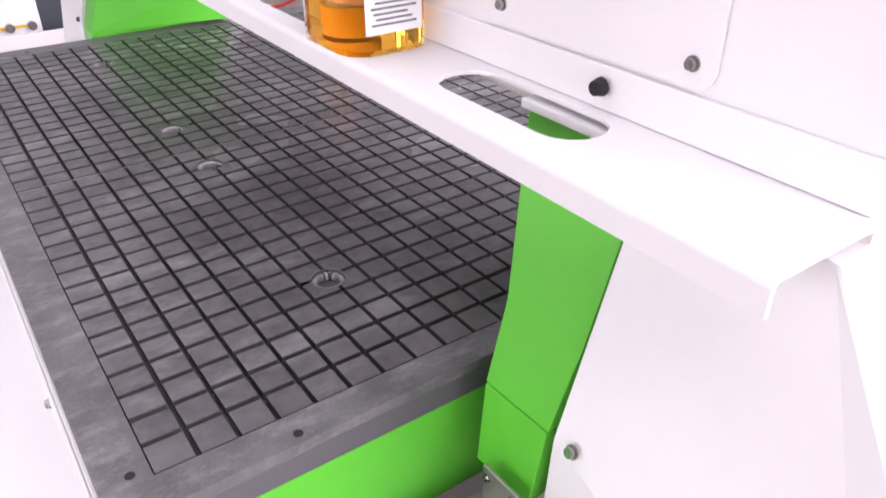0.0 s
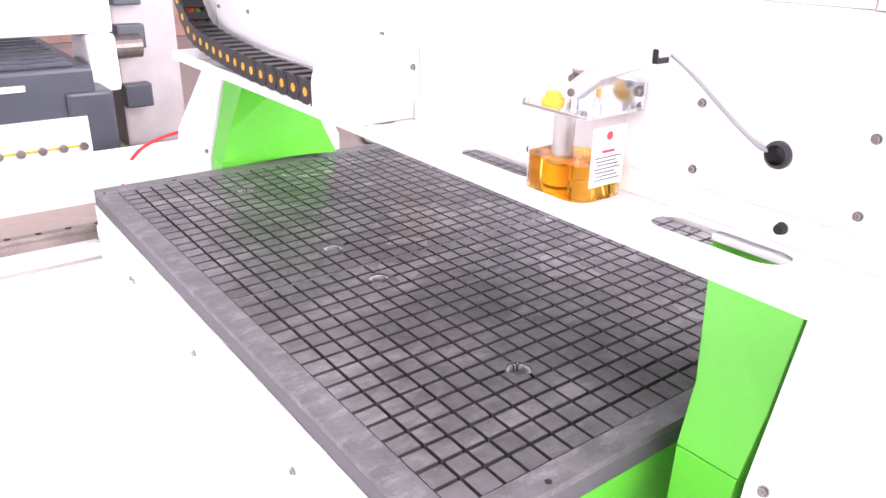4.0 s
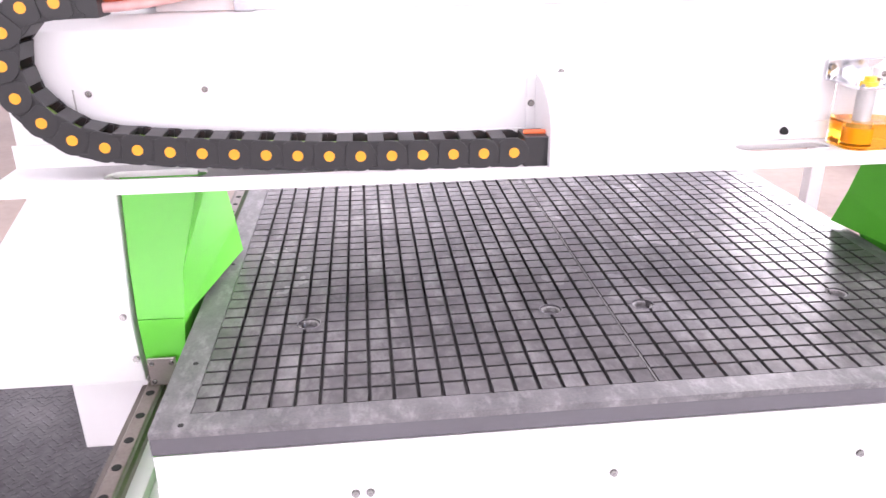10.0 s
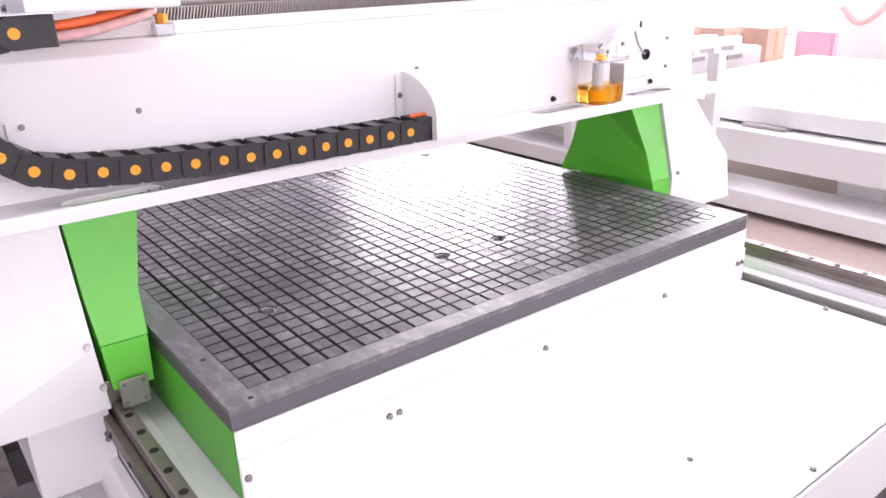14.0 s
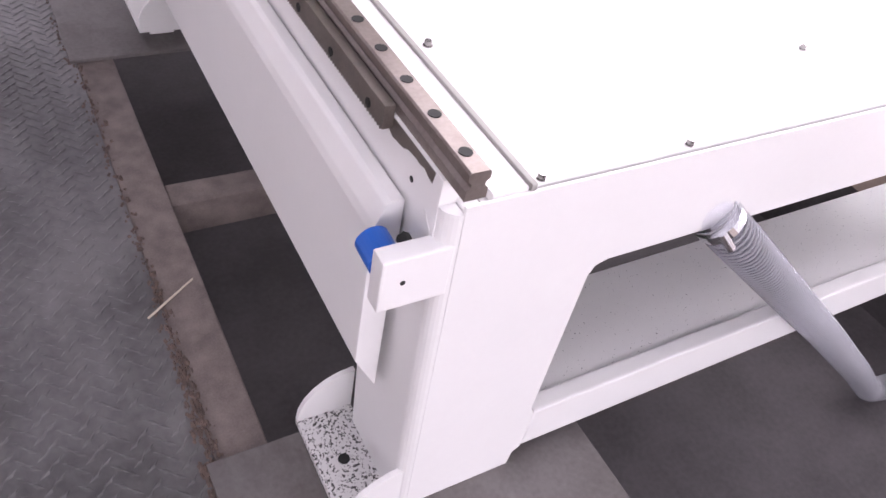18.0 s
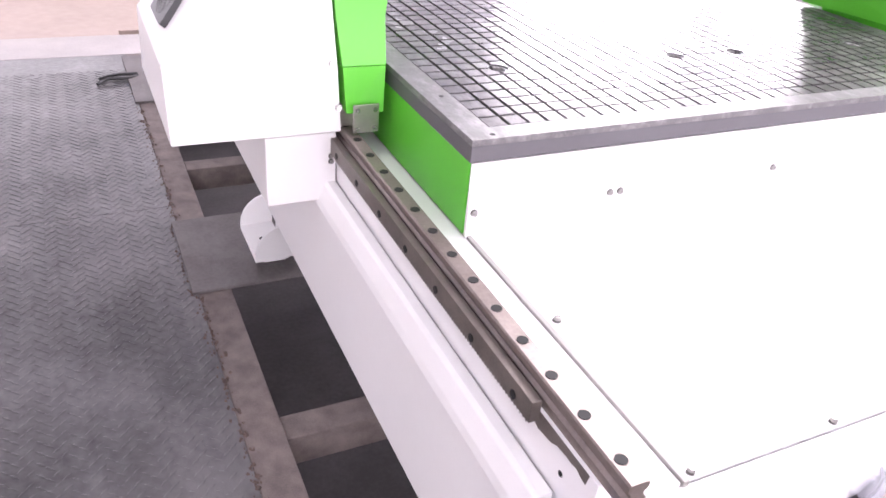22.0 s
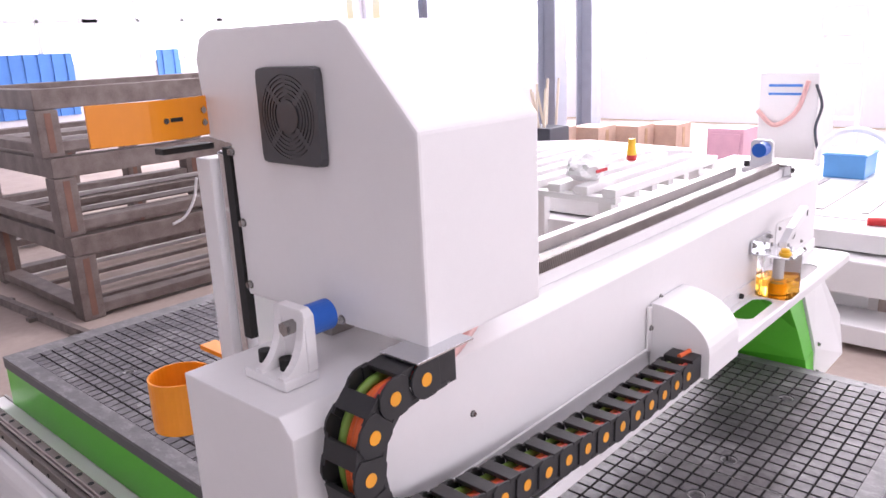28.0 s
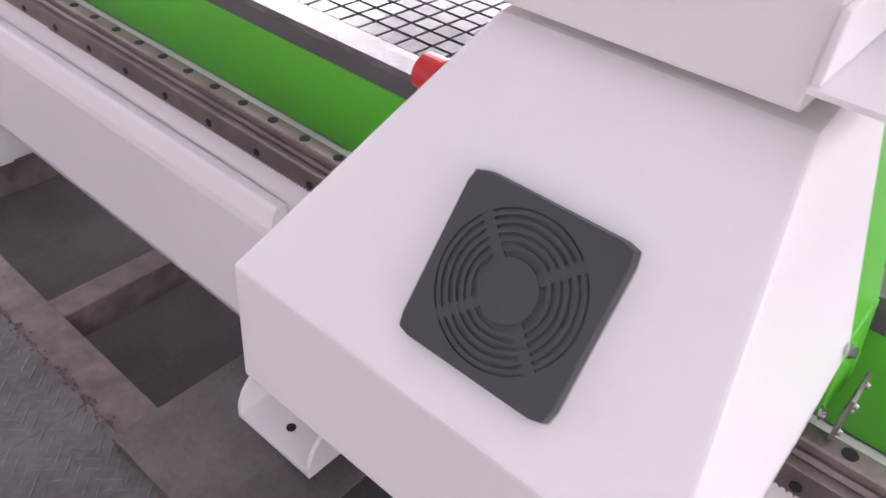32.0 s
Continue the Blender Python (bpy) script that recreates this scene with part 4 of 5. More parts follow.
            for a, b in zip(rr, rr[1:] + rr[:1]):
                for k in range(k_n):
                    bm.faces.new((a[k], a[(k + 1) % k_n], b[(k + 1) % k_n], b[k]))
            bmesh.ops.recalc_face_normals(bm, faces=bm.faces)
            add("ring", bm)
        for a in (45, 135, 225, 315):
            bm = box(B(), 0.019, -0.0035, 0.004, 0.05, 0.0035, 0.0097)
            bmesh.ops.rotate(bm, verts=bm.verts, cent=(0, 0, 0), matrix=Matrix.Rotation(radians(a), 3, "Z"))
            add("spoke", bm)
    fan_grille(gantry, centre + nrm * 0.001, fwd, up, nrm)

# toothed rack and rail on the beam
part("beam_rack", box(B(), -0.53, 0.145, 1.2385, 0.668, 0.165, 1.258, 0.001), DARK_STEEL, gantry, "dark steel gear rack")
me = bpy.data.meshes.new("rack_teeth")
vs, fs = [], []
for i in range(219):
    x = -0.525 + i * 0.0054 + 0.02
    k = len(vs)
    for dz, sk in ((0.639, 0.0), (0.6575, 0.005)):
        vs += [(x + sk, -0.055, dz), (x + sk + 0.0032, -0.055, dz), (x + sk + 0.0024, -0.0595, dz), (x + sk + 0.0008, -0.0595, dz)]
    fs += [(k, k + 3, k + 7, k + 4), (k + 3, k + 2, k + 6, k + 7), (k + 2, k + 1, k + 5, k + 6), (k + 4, k + 7, k + 6, k + 5), (k, k + 1, k + 2, k + 3)]
me.from_pydata(vs, [], fs)
me.materials.append(STEEL)
ob = new("rack_teeth", me)
ob.parent = gantry
tagged(ob, "slanting ground rack teeth", kind="stuff")
part("rack_base", box(B(), -0.66, 0.140, 1.2175, 0.682, 0.17, 1.238, 0.001), WHITE, gantry)
part("beam_rail", box(B(), -0.70, 0.250, 1.2175, 0.665, 0.270, 1.24, 0.002), STEEL, gantry, "ground steel linear guide rail")
part("end_block", box(B(), 0.688, 0.122, 1.2175, 0.714, 0.16, 1.25, 0.002), CHROME, gantry, "bright machined end block")
part("end_screw", cyl(B(), (0.702, 0.124, 1.234), (0.702, 0.119, 1.234), 0.006, n=12), BLACK, gantry)
# end stops on top of the beam
for x, d, q in ((-0.815, 1, 0.0), (0.746, -1, 0.022)):
    zb = 1.2175
    stop = part("stop_bracket", box(B(), min(x - d * 0.026, x + d * 0.022), 0.160 + q, zb, max(x - d * 0.026, x + d * 0.022), 0.238 + q, zb + 0.012, 0.002), WHITE, gantry, "white cast stop bracket")
    bm = B()
    prism(bm, [(x + d * 0.008, 0.160 + q, zb + 0.012), (x + d * 0.008, 0.217 + q, zb + 0.012), (x + d * 0.008, 0.217 + q, zb + 0.078), (x + d * 0.008, 0.209 + q, zb + 0.086), (x + d * 0.008, 0.168 + q, zb + 0.086), (x + d * 0.008, 0.160 + q, zb + 0.078)], (d * 0.014, 0, 0), 0.002)
    part("upright", bm, WHITE, stop)
    for y in (0.162 + q, 0.203 + q):
        arc = [(x - d * (0.026 - 0.034 * math.sin(radians(a))), y, zb + 0.084 - 0.068 * math.cos(radians(a))) for a in range(0, 91, 10)]
        part("gusset", prism(B(), [(x + d * 0.008, y, zb + 0.012), (x - d * 0.026, y, zb + 0.012), *arc], (0, 0.012, 0)), WHITE, stop)
        part("stop_bolt", cyl(B(), (x + d * 0.0, y + 0.028, zb + 0.012), (x + d * 0.0, y + 0.028, zb + 0.026), 0.0085, n=12), BLACK, stop)
    part("bumper", cyl(B(), (x + d * 0.022, 0.182 + q, zb + 0.064), (x + d * 0.058, 0.182 + q, zb + 0.064), 0.0185, n=24), BLUE, stop, "blue polyurethane bumper")
    part("stop_nut", cyl(B(), (x - d * 0.006, 0.182 + q, zb + 0.064), (x + d * 0.008, 0.182 + q, zb + 0.064), 0.009, n=6), ZINC, stop)
sensor = part("limit_sensor", box(B(), -0.545, 0.118, 1.2175, -0.515, 0.139, 1.236, 0.002), CHROME, gantry)
part("sensor_nut", cyl(B(), (-0.53, 0.13, 1.236), (-0.53, 0.13, 1.25), 0.009, n=6), ORANGE, sensor)

# ---- spindle head ----
head = thing("spindle_head", (-0.64, 0.2, 1.25), "white sheet-steel spindle housing with a black fan grille", "spindle head")
HXL, HXR = -0.745, -0.535
part("housing", prism(B(), [(HXL, 0.026, 1.257), (HXL, 0.026, 1.492), (HXL, 0.122, 1.598), (HXL, 0.135, 1.606), (HXL, 0.387, 1.606), (HXL, 0.412, 1.596), (HXL, 0.424, 1.572), (HXL, 0.416, 1.468), (HXL, 0.364, 1.462), (HXL, 0.362, 1.257)], (HXR - HXL, 0, 0), 0.004), WHITE, head)
fan_grille(head, Vector((HXL - 0.001, 0.222, 1.502)), Vector((0, 1, 0)), Vector((0, 0, 1)), Vector((-1, 0, 0)))
for y, z in ((0.362, 1.452), (0.354, 1.358), (0.354, 1.272), (0.167, 1.262)):
    bolt(head, (HXL, y, z), (-1, 0, 0), 0.0046, 0.006, "housing_screw")
part("z_plate", box(B(), -0.752, 0.409, 1.10, -0.56, 0.444, 1.44, 0.003), WHITE, head)
zr = part("z_rail", box(B(), -0.744, 0.383, 1.13, -0.725, 0.402, 1.45, 0.003), CHROME, head, "polished steel vertical guide")
part("z_slot", box(B(), -0.747, 0.366, 1.19, -0.735, 0.382, 1.457), BLACK, zr)
part("z_cap", box(B(), -0.81, 0.420, 1.452, -0.735, 0.442, 1.460, 0.001), BLACK, head)
part("sensor_cable", tube(B(), curve_points([(-0.753, 0.446, 1.412), (-0.757, 0.453, 1.382), (-0.772, 0.456, 1.360), (-0.792, 0.455, 1.353)], 8), 0.0019), PAPER, head, "thin white sensor cable", True)
# spindle below and dust skirt in front
part("spindle_body", cyl(B(), (-0.64, 0.475, 0.98), (-0.64, 0.475, 1.30), 0.04, n=32), STEEL, head, "brushed steel spindle motor", True)
bm = B()
n = 14
for r0, r1 in ((0.0, 0.003),):
    pts = []
    for k in range(n + 1):
        u = k / n
        pts.append(Vector((-0.748 - 0.158 * u, 0.405 - 0.02 * math.sin(math.pi * u), 0)))
    lo = [bm.verts.new((p.x, p.y, 1.474)) for p in pts]
    hi = [bm.verts.new((p.x, p.y, 1.524)) for p in pts]
    lo2 = [bm.verts.new((p.x, p.y + 0.004, 1.474)) for p in pts]
    hi2 = [bm.verts.new((p.x, p.y + 0.004, 1.524)) for p in pts]
    for a, b, c, e in ((lo, hi, None, None), (hi, hi2, None, None), (hi2, lo2, None, None), (lo2, lo, None, None)):
        for k in range(n):
            bm.faces.new((a[k], a[k + 1], b[k + 1], b[k]))
    bm.faces.new((lo[0], hi[0], hi2[0], lo2[0]))
    bm.faces.new((lo[-1], lo2[-1], hi2[-1], hi[-1]))
bmesh.ops.recalc_face_normals(bm, faces=bm.faces)
part("hose_collar_arm", bm, YELLOW_PAINT, head, "orange-yellow painted sheet bracket")
for x, z in ((-0.757, 1.506), (-0.757, 1.49)):
    bolt(head, (x, 0.403, z), (0, -1, 0), 0.004, 0.005, "arm_screw")
bolt(head, (-0.818, 0.389, 1.498), (0, -1, 0), 0.004, 0.005, "arm_screw")
part("arm_slot", box(B(), -0.812, 0.386, 1.496, -0.795, 0.3885, 1.501), BLACK, head)
# orange dust collar
bm = B()
n = 36
prof = [(0.05, 0.992), (0.05, 1.078), (0.047, 1.078), (0.047, 0.992)]
rings = [[bm.verts.new((-0.75 + r * math.cos(2 * math.pi * k / n), 0.585 + r * math.sin(2 * math.pi * k / n), z)) for k in range(n)] for r, z in prof]
for a, b in zip(rings, rings[1:] + rings[:1]):
    for k in range(n):
        bm.faces.new((a[k], a[(k + 1) % n], b[(k + 1) % n], b[k]))
bmesh.ops.recalc_face_normals(bm, faces=bm.faces)
part("dust_collar", bm, YELLOW_PAINT, head, "orange-yellow round dust collar")
part("collar_arm", box(B(), -0.70, 0.433, 1.10, -0.67, 0.60, 1.108, 0.001), YELLOW_PAINT, head)

head.location += Vector((0.008, 0.008, 0.006))
gantry.location.y -= 0.005

# ---- cable chain ----
chain = thing("cable_chain", (-0.5, 0.02, 1.0), "black plastic cable chain with orange link pins", "cable chain")
LINK, LH, CW = 0.0445, 0.044, 0.054
ctrl = [(-0.045, 1.0215), (-0.15, 1.0225), (-0.285, 1.0245), (-0.417, 1.027), (-0.549, 1.033), (-0.634, 1.038), (-0.677, 1.042), (-0.721, 1.046), (-0.763, 1.055), (-0.80, 1.078), (-0.830, 1.109), (-0.842, 1.153), (-0.836, 1.198), (-0.808, 1.233), (-0.765, 1.241), (-0.715, 1.241)]


def chain_y(x):
    """The chain lies a little askew on the shelf."""
    return -0.004 + 0.026 * min(1.0, max(0.0, (-0.36 - x) / 0.46))


cp = curve_points([(x, 0, z) for x, z in ctrl], 24)
cl = [0.0]
for a, b in zip(cp, cp[1:]):
    cl.append(cl[-1] + (b - a).length)
centres = []
d = 0.105
while d < cl[-1] - 0.02:
    centres.append(along(cp, cl, min(d, cl[-1])))
    d += LINK
link_mesh = pin_mesh = None
for i, (p, w) in enumerate(centres):
    if i + 1 < len(centres):
        w = (centres[i + 1][0] - p).normalized()
    if link_mesh is None:
        bm = B()
        R = LH / 2
        round_end = [(R * math.cos(radians(a)), R * math.sin(radians(a))) for a in range(-75, 76, 25)]
        outer = [(-0.0215, -R * 0.72), (-0.013, -R * 0.985), (0.0, -R)] + round_end + [(0.0, R), (-0.013, R * 0.985), (-0.0215, R * 0.72)]
        tongue = [(LINK - x * 0.94, z * 0.94) for x, z in round_end] + [(0.004, R * 0.94), (0.004, -R * 0.94)]
        for y0, y1 in ((0.0, 0.003), (CW - 0.003, CW)):
            prism(bm, [(x, y0, z) for x, z in outer], (0, y1 - y0, 0), 0.0007)
        for y0, y1 in ((0.0028, 0.006), (CW - 0.006, CW - 0.0028)):
            prism(bm, [(-x, y0, z) for x, z in tongue], (0, y1 - y0, 0))
        box(bm, -0.034, 0.002, R * 0.94 - 0.005, -0.011, CW - 0.002, R * 0.94 + 0.0012, 0.001)
        box(bm, -0.034, 0.002, -R * 0.94 - 0.0008, -0.011, CW - 0.002, -R * 0.94 + 0.005, 0.001)
        link_mesh = bpy.data.meshes.new("link")
        bm.to_mesh(link_mesh)
        bm.free()
        link_mesh.materials.append(RUBBER)
        bm = cyl(B(), (0, -0.0008, 0), (0, 0.003, 0), 0.0076, n=20)
        pin_mesh = bpy.data.meshes.new("pin")
        bm.to_mesh(pin_mesh)
        bm.free()
        pin_mesh.materials.append(ORANGE)
    ob = new("link", link_mesh)
    ob.parent = chain
    # links run towards the hood end, so their local x follows the line backwards
    m = Matrix(((-w.x, 0, w.z, 0), (0, 1, 0, 0), (-w.z, 0, -w.x, 0), (0, 0, 0, 1)))
    ob.matrix_basis = Matrix.Translation(Vector((p.x, chain_y(p.x), p.z)) - Vector((-0.5, 0.02, 1.0))) @ m
    pin = new("pin", pin_mesh)
    pin.parent = ob
    tagged(pin, "orange round link pin")
# cables inside
CE = chain_y(-0.82)
cable_mats = (CABLE_ORANGE, CABLE_GREEN, CABLE_ORANGE, CABLE_RED)
for k, (dy, dz, r) in enumerate(((0.022, 0.003, 0.0065), (0.042, 0.004, 0.0055), (0.032, -0.002, 0.005), (0.012, 0.010, 0.0045))):
    pts = [Vector((q.x, chain_y(q.x) + dy, q.z + (0.002 + dz if q.x > -0.72 and q.z < 1.1 else dz))) for q in cp[::6]]
    part("cable", tube(B(), pts, r, 8), cable_mats[k], chain, smooth=True)
for k, (dy, dz, r) in enumerate(((0.034, 0.0, 0.008), (0.018, -0.004, 0.007), (0.026, 0.010, 0.007), (0.042, 0.006, 0.006))):
    pts = curve_points([(-0.735, CE + dy, 1.237 + dz), (-0.70, CE + dy + 0.010, 1.236 + dz), (-0.65, CE + dy + 0.024, 1.240 + dz), (-0.58, CE + dy + 0.05, 1.252 + dz), (-0.545, CE + dy + 0.07, 1.262 + dz)], 6)
    part("cable_tail", tube(B(), pts, r, 10), (CABLE_ORANGE, CABLE_SLEEVE, CABLE_ORANGE, CABLE_SLEEVE)[k], chain, smooth=True)
part("end_bracket", box(B(), -0.775, 0.014, 1.2635, -0.685, 0.07, 1.2665, 0.0006), CHROME, chain, "bright zinc end bracket")
part("first_link", box(B(), -0.135, chain_y(-0.1) + 0.0005, 1.0005, -0.085, chain_y(-0.1) + CW - 0.0005, 1.0445, 0.001), RUBBER, chain)
part("cable_end", cyl(B(), (-0.132, chain_y(-0.1) + 0.026, 1.046), (-0.098, chain_y(-0.1) + 0.022, 1.0465), 0.004, n=12), CABLE_ORANGE, chain)
part("end_link", box(B(), -0.752, CE + 0.001, 1.2205, -0.706, CE + CW - 0.001, 1.2625, 0.001), RUBBER, chain)

# ---- oil pump ----
pump = thing("oil_pump", (0.425, 0.05, 1.0), "clear hand lubrication pump half full of amber oil", "oil pump")


def rounded_plan(x0, y0, x1, y1, r, z, n=5):
    pts = []
    for cx, cy, a0 in ((x1 - r, y1 - r, 0), (x0 + r, y1 - r, 90), (x0 + r, y0 + r, 180), (x1 - r, y0 + r, 270)):
        pts += [(cx + r * math.cos(radians(a0 + 90 * k / n)), cy + r * math.sin(radians(a0 + 90 * k / n)), z) for k in range(n + 1)]
    return pts


PX0, PX1, PY0, PY1 = 0.376, 0.474, 0.008, 0.088
part("reservoir", prism(B(), rounded_plan(PX0, PY0, PX1, PY1, 0.024, 1.001), (0, 0, 0.094)), CLEAR, pump, "clear acrylic reservoir").visible_shadow = False
part("oil", prism(B(), rounded_plan(PX0 + 0.003, PY0 + 0.003, PX1 - 0.003, PY1 - 0.003, 0.022, 1.004), (0, 0, 0.037)), OIL, pump, "amber lubricating oil").visible_shadow = False
part("lid", prism(B(), rounded_plan(PX0 - 0.004, PY0 - 0.004, PX1 + 0.004, PY1 + 0.006, 0.012, 1.0955), (0, 0, 0.004), 0.0006), CHROME, pump, "bright metal lid")
part("back_bracket", box(B(), PX0 - 0.006, 0.0905, 1.0955, PX1 + 0.006, 0.0945, 1.128, 0.001), CHROME, pump)
for x in (PX0, PX1):
    bolt(pump, (x, 0.0905, 1.117), (0, -1, 0), 0.005, 0.007, "bracket_screw")
    for y in (PY0 + 0.002, PY1 - 0.006):
        bolt(pump, (x + (0.004 if x == PX0 else -0.004), y, 1.0995), (0, 0, 1), 0.003, 0.004, "lid_screw")
cap = part("filler_cap", cyl(B(), (0.403, 0.03, 1.0995), (0.403, 0.03, 1.104), 0.0135, 0.013, 24), YELLOW, pump, "yellow plastic filler cap")
part("cap_top", cyl(B(), (0.403, 0.03, 1.104), (0.403, 0.03, 1.1115), 0.0095, 0.0088, 20), YELLOW, cap)
part("pump_barrel", cyl(B(), (0.412, 0.045, 1.03), (0.412, 0.045, 1.0955), 0.0115, n=24), BARREL, pump, "dull aluminium pump barrel", False)
part("strainer", cyl(B(), (0.412, 0.045, 1.006), (0.412, 0.045, 1.03), 0.016, n=24), YELLOW, pump)
part("spindle_post", cyl(B(), (0.426, 0.04, 1.0995), (0.426, 0.04, 1.116), 0.0048, n=14), ZINC, pump)
valve = part("valve", cyl(B(), (0.452, 0.05, 1.0995), (0.452, 0.05, 1.112), 0.0052, n=6), CHROME, pump)
part("valve_tip", cyl(B(), (0.452, 0.05, 1.112), (0.452, 0.05, 1.121), 0.0034, n=12), BRASS, valve)
part("lever", prism(B(), [(0.418, 0.034, 1.108), (0.430, 0.034, 1.106), (0.470, 0.032, 1.135), (0.532, 0.030, 1.158), (0.542, 0.030, 1.168), (0.538, 0.030, 1.182), (0.520, 0.030, 1.176), (0.455, 0.032, 1.148), (0.418, 0.034, 1.122)], (0, 0.016, 0), 0.0008), LEVER, pump, "folded bright steel lever")
part("lever_pivot", cyl(B(), (0.427, 0.031, 1.114), (0.427, 0.054, 1.114), 0.0045, n=12), ZINC, pump)
part("lever_end", box(B(), 0.533, 0.029, 1.160, 0.540, 0.047, 1.174, 0.001), BLACK, pump)
part("oil_line", tube(B(), curve_points([(0.537, 0.046, 1.172), (0.556, 0.062, 1.152), (0.592, 0.078, 1.116), (0.625, 0.086, 1.091), (0.643, 0.092, 1.086)], 8), 0.0023, 8), LINE, pump, "grey nylon oil line", True)
label = part("label", box(B(), PX1 + 0.0002, 0.022, 1.018, PX1 + 0.001, 0.074, 1.084), PAPER, pump, "white paper label with small unreadable print")
part("print_mark", cyl(B(), (PX1 + 0.001, 0.048, 1.074), (PX1 + 0.0013, 0.048, 1.074), 0.005, n=20), PRINT_RED, label)
part("print_line", box(B(), PX1 + 0.001, 0.038, 1.0555, PX1 + 0.0013, 0.058, 1.0585), PRINT_RED, label)
for k in range(7):
    part("print_line", box(B(), PX1 + 0.001, 0.027 + 0.002 * (k % 3), 1.0495 - 0.0042 * k, PX1 + 0.0013, 0.069 - 0.004 * ((k * 2) % 3), 1.0512 - 0.0042 * k), PRINT, label)
pump.location.y -= 0.003

# ---- things in the hall ----
def tube_frame(name, at, label, w, d, h, mat, slats=0, group=""):
    """A welded rectangular-tube frame on four legs, w along x, d along y, with its corner at the given place."""
    f = thing(name, at, label, "steel frame", group)
    x, y, z = at
    s = 0.12
    for zz in (z + h - s, z + 0.03):
        t = s if zz > z + 0.2 else 0.06
        part("long_tube", box(B(), x, y, zz, x + w, y + s, zz + t, 0.006), mat, f)
        part("long_tube", box(B(), x, y + d - s, zz, x + w, y + d, zz + t, 0.006), mat, f)
        part("short_tube", box(B(), x + 0.002, y + s, zz + 0.001, x + s, y + d - s, zz + t - 0.001, 0.006), mat, f)
        part("short_tube", box(B(), x + w - s, y + s, zz + 0.001, x + w - 0.002, y + d - s, zz + t - 0.001, 0.006), mat, f)
    for lx in (x - 0.004, x + w / 2 - 0.07, x + w - 0.131):
        for ly in (y - 0.004, y + d - 0.131):
            leg = part("leg", box(B(), lx, ly, z, lx + 0.135, ly + 0.135, z + h - s - 0.002, 0.008), mat, f)
            part("rust_streak", box(B(), lx + 0.05, ly - 0.002, z + 0.03, lx + 0.09, ly - 0.0005, z + h - s - 0.02), RED_OXIDE, leg, "rust-red weld streak")
    for k in range(slats):
        yy = y + s + (d - 2 * s) * (k + 0.5) / slats
        # Every second slat is pale, painting in highlights between the tubes.
        part("cross_slat", box(B(), x + s, yy - 0.02, z + 0.035, x + w - s, yy + 0.02, z + 0.065, 0.003), PLATE_PALE if k % 2 else mat, f)
    return f


def steel_stack():
    for k, (z, dx, h) in enumerate(((-0.012, -0.33, 0.54), (0.53, -0.35, 0.485), (1.017, -0.375, 0.405))):
        tube_frame("steel_frame", (0.82 + dx, 4.2 + 0.04 * k, z), "rusty welded steel tube frame in a stack", 3.4, 1.5, h, FRAME_STEEL, slats=4, group="stacked steel frames")
    tube_frame("steel_frame", (0.5, 6.6, -0.012), "rusty welded steel tube frame on the floor", 3.2, 1.6, 0.9, FRAME_STEEL, slats=4, group="stacked steel frames")


steel_stack()
# floor rails running away from the pit
for x0, x1, y1 in ((-0.60, -0.57, 9.0), (0.42, 0.02, 10.0)):
    r = thing("floor_rail", (x0, 3, 0), "rusty steel track rail bolted to the floor", "rail", "floor rails")
    part("rail_bar", hull(B(), [(x0 - 0.025, 2.99, -0.012), (x0 + 0.025, 2.99, -0.012), (x1 + 0.025, y1, -0.012), (x1 - 0.025, y1, -0.012)], [(x0 - 0.02, 2.99, 0.04), (x0 + 0.02, 2.99, 0.04), (x1 + 0.02, y1, 0.04), (x1 - 0.02, y1, 0.04)]), RUST, r)
    for k in range(12):
        u = (k + 0.5) / 12
        x, y = x0 + (x1 - x0) * u, 3.1 + (y1 - 3.2) * u
        for dx in (-0.05, 0.05):
            part("clamp", box(B(), x + dx - 0.025, y - 0.03, -0.012, x + dx + 0.025, y + 0.03, 0.012, 0.003), DARK_STEEL, r)

# white machine bed behind the walkway
wb = thing("white_machine_stand", (-1.65, 4.3, 0), "white painted steel machine stand without its top", "machine stand")
for x in (-2.6, -0.95):
    for y in (3.83, 5.3):
        part("leg", box(B(), x, y, -0.012, x + 0.16, y + 0.13, 0.40, 0.006), WHITE, wb)
for y in (3.83, 5.3):
    part("rail", box(B(), -2.6, y, 0.40, -0.79, y + 0.13, 0.49, 0.006), WHITE, wb)
for x in (-2.6, -0.95):
    part("rail", box(B(), x + 0.002, 3.96, 0.401, x + 0.158, 5.3, 0.489, 0.006), WHITE, wb)
part("brace", box(B(), -2.44, 3.87, 0.16, -0.95, 3.93, 0.22, 0.004), WHITE, wb)
wb.location += Vector((0.09, 0.15, 0))

# slate grey laser cutter with white gantry
lc = thing("laser_cutter", (-3.9, -0.3, 0), "slate grey laser cutter with white front panel and slatted bed", "laser cutter")
part("body", box(B(), -4.75, -1.6, 0.30, -3.36, 0.36, 0.585, 0.02), SLATE, lc)
part("corner_post", box(B(), -4.0, 0.20, 0.06, -3.34, 0.44, 0.46, 0.02), SLATE, lc)
part("front_panel", box(B(), -3.36, -1.5, 0.03, -3.33, 0.29, 0.335, 0.006), WHITE, lc)
part("trim_bar", box(B(), -3.331, -1.0, 0.175, -3.326, 0.26, 0.188), YELLOW, lc, "yellow pipe along the valves")
for k in range(9):
    y = 0.245 - 0.102 * k
    part("valve", cyl(B(), (-3.33, y, 0.182), (-3.30, y, 0.182), 0.021, n=16), ZINC, lc)
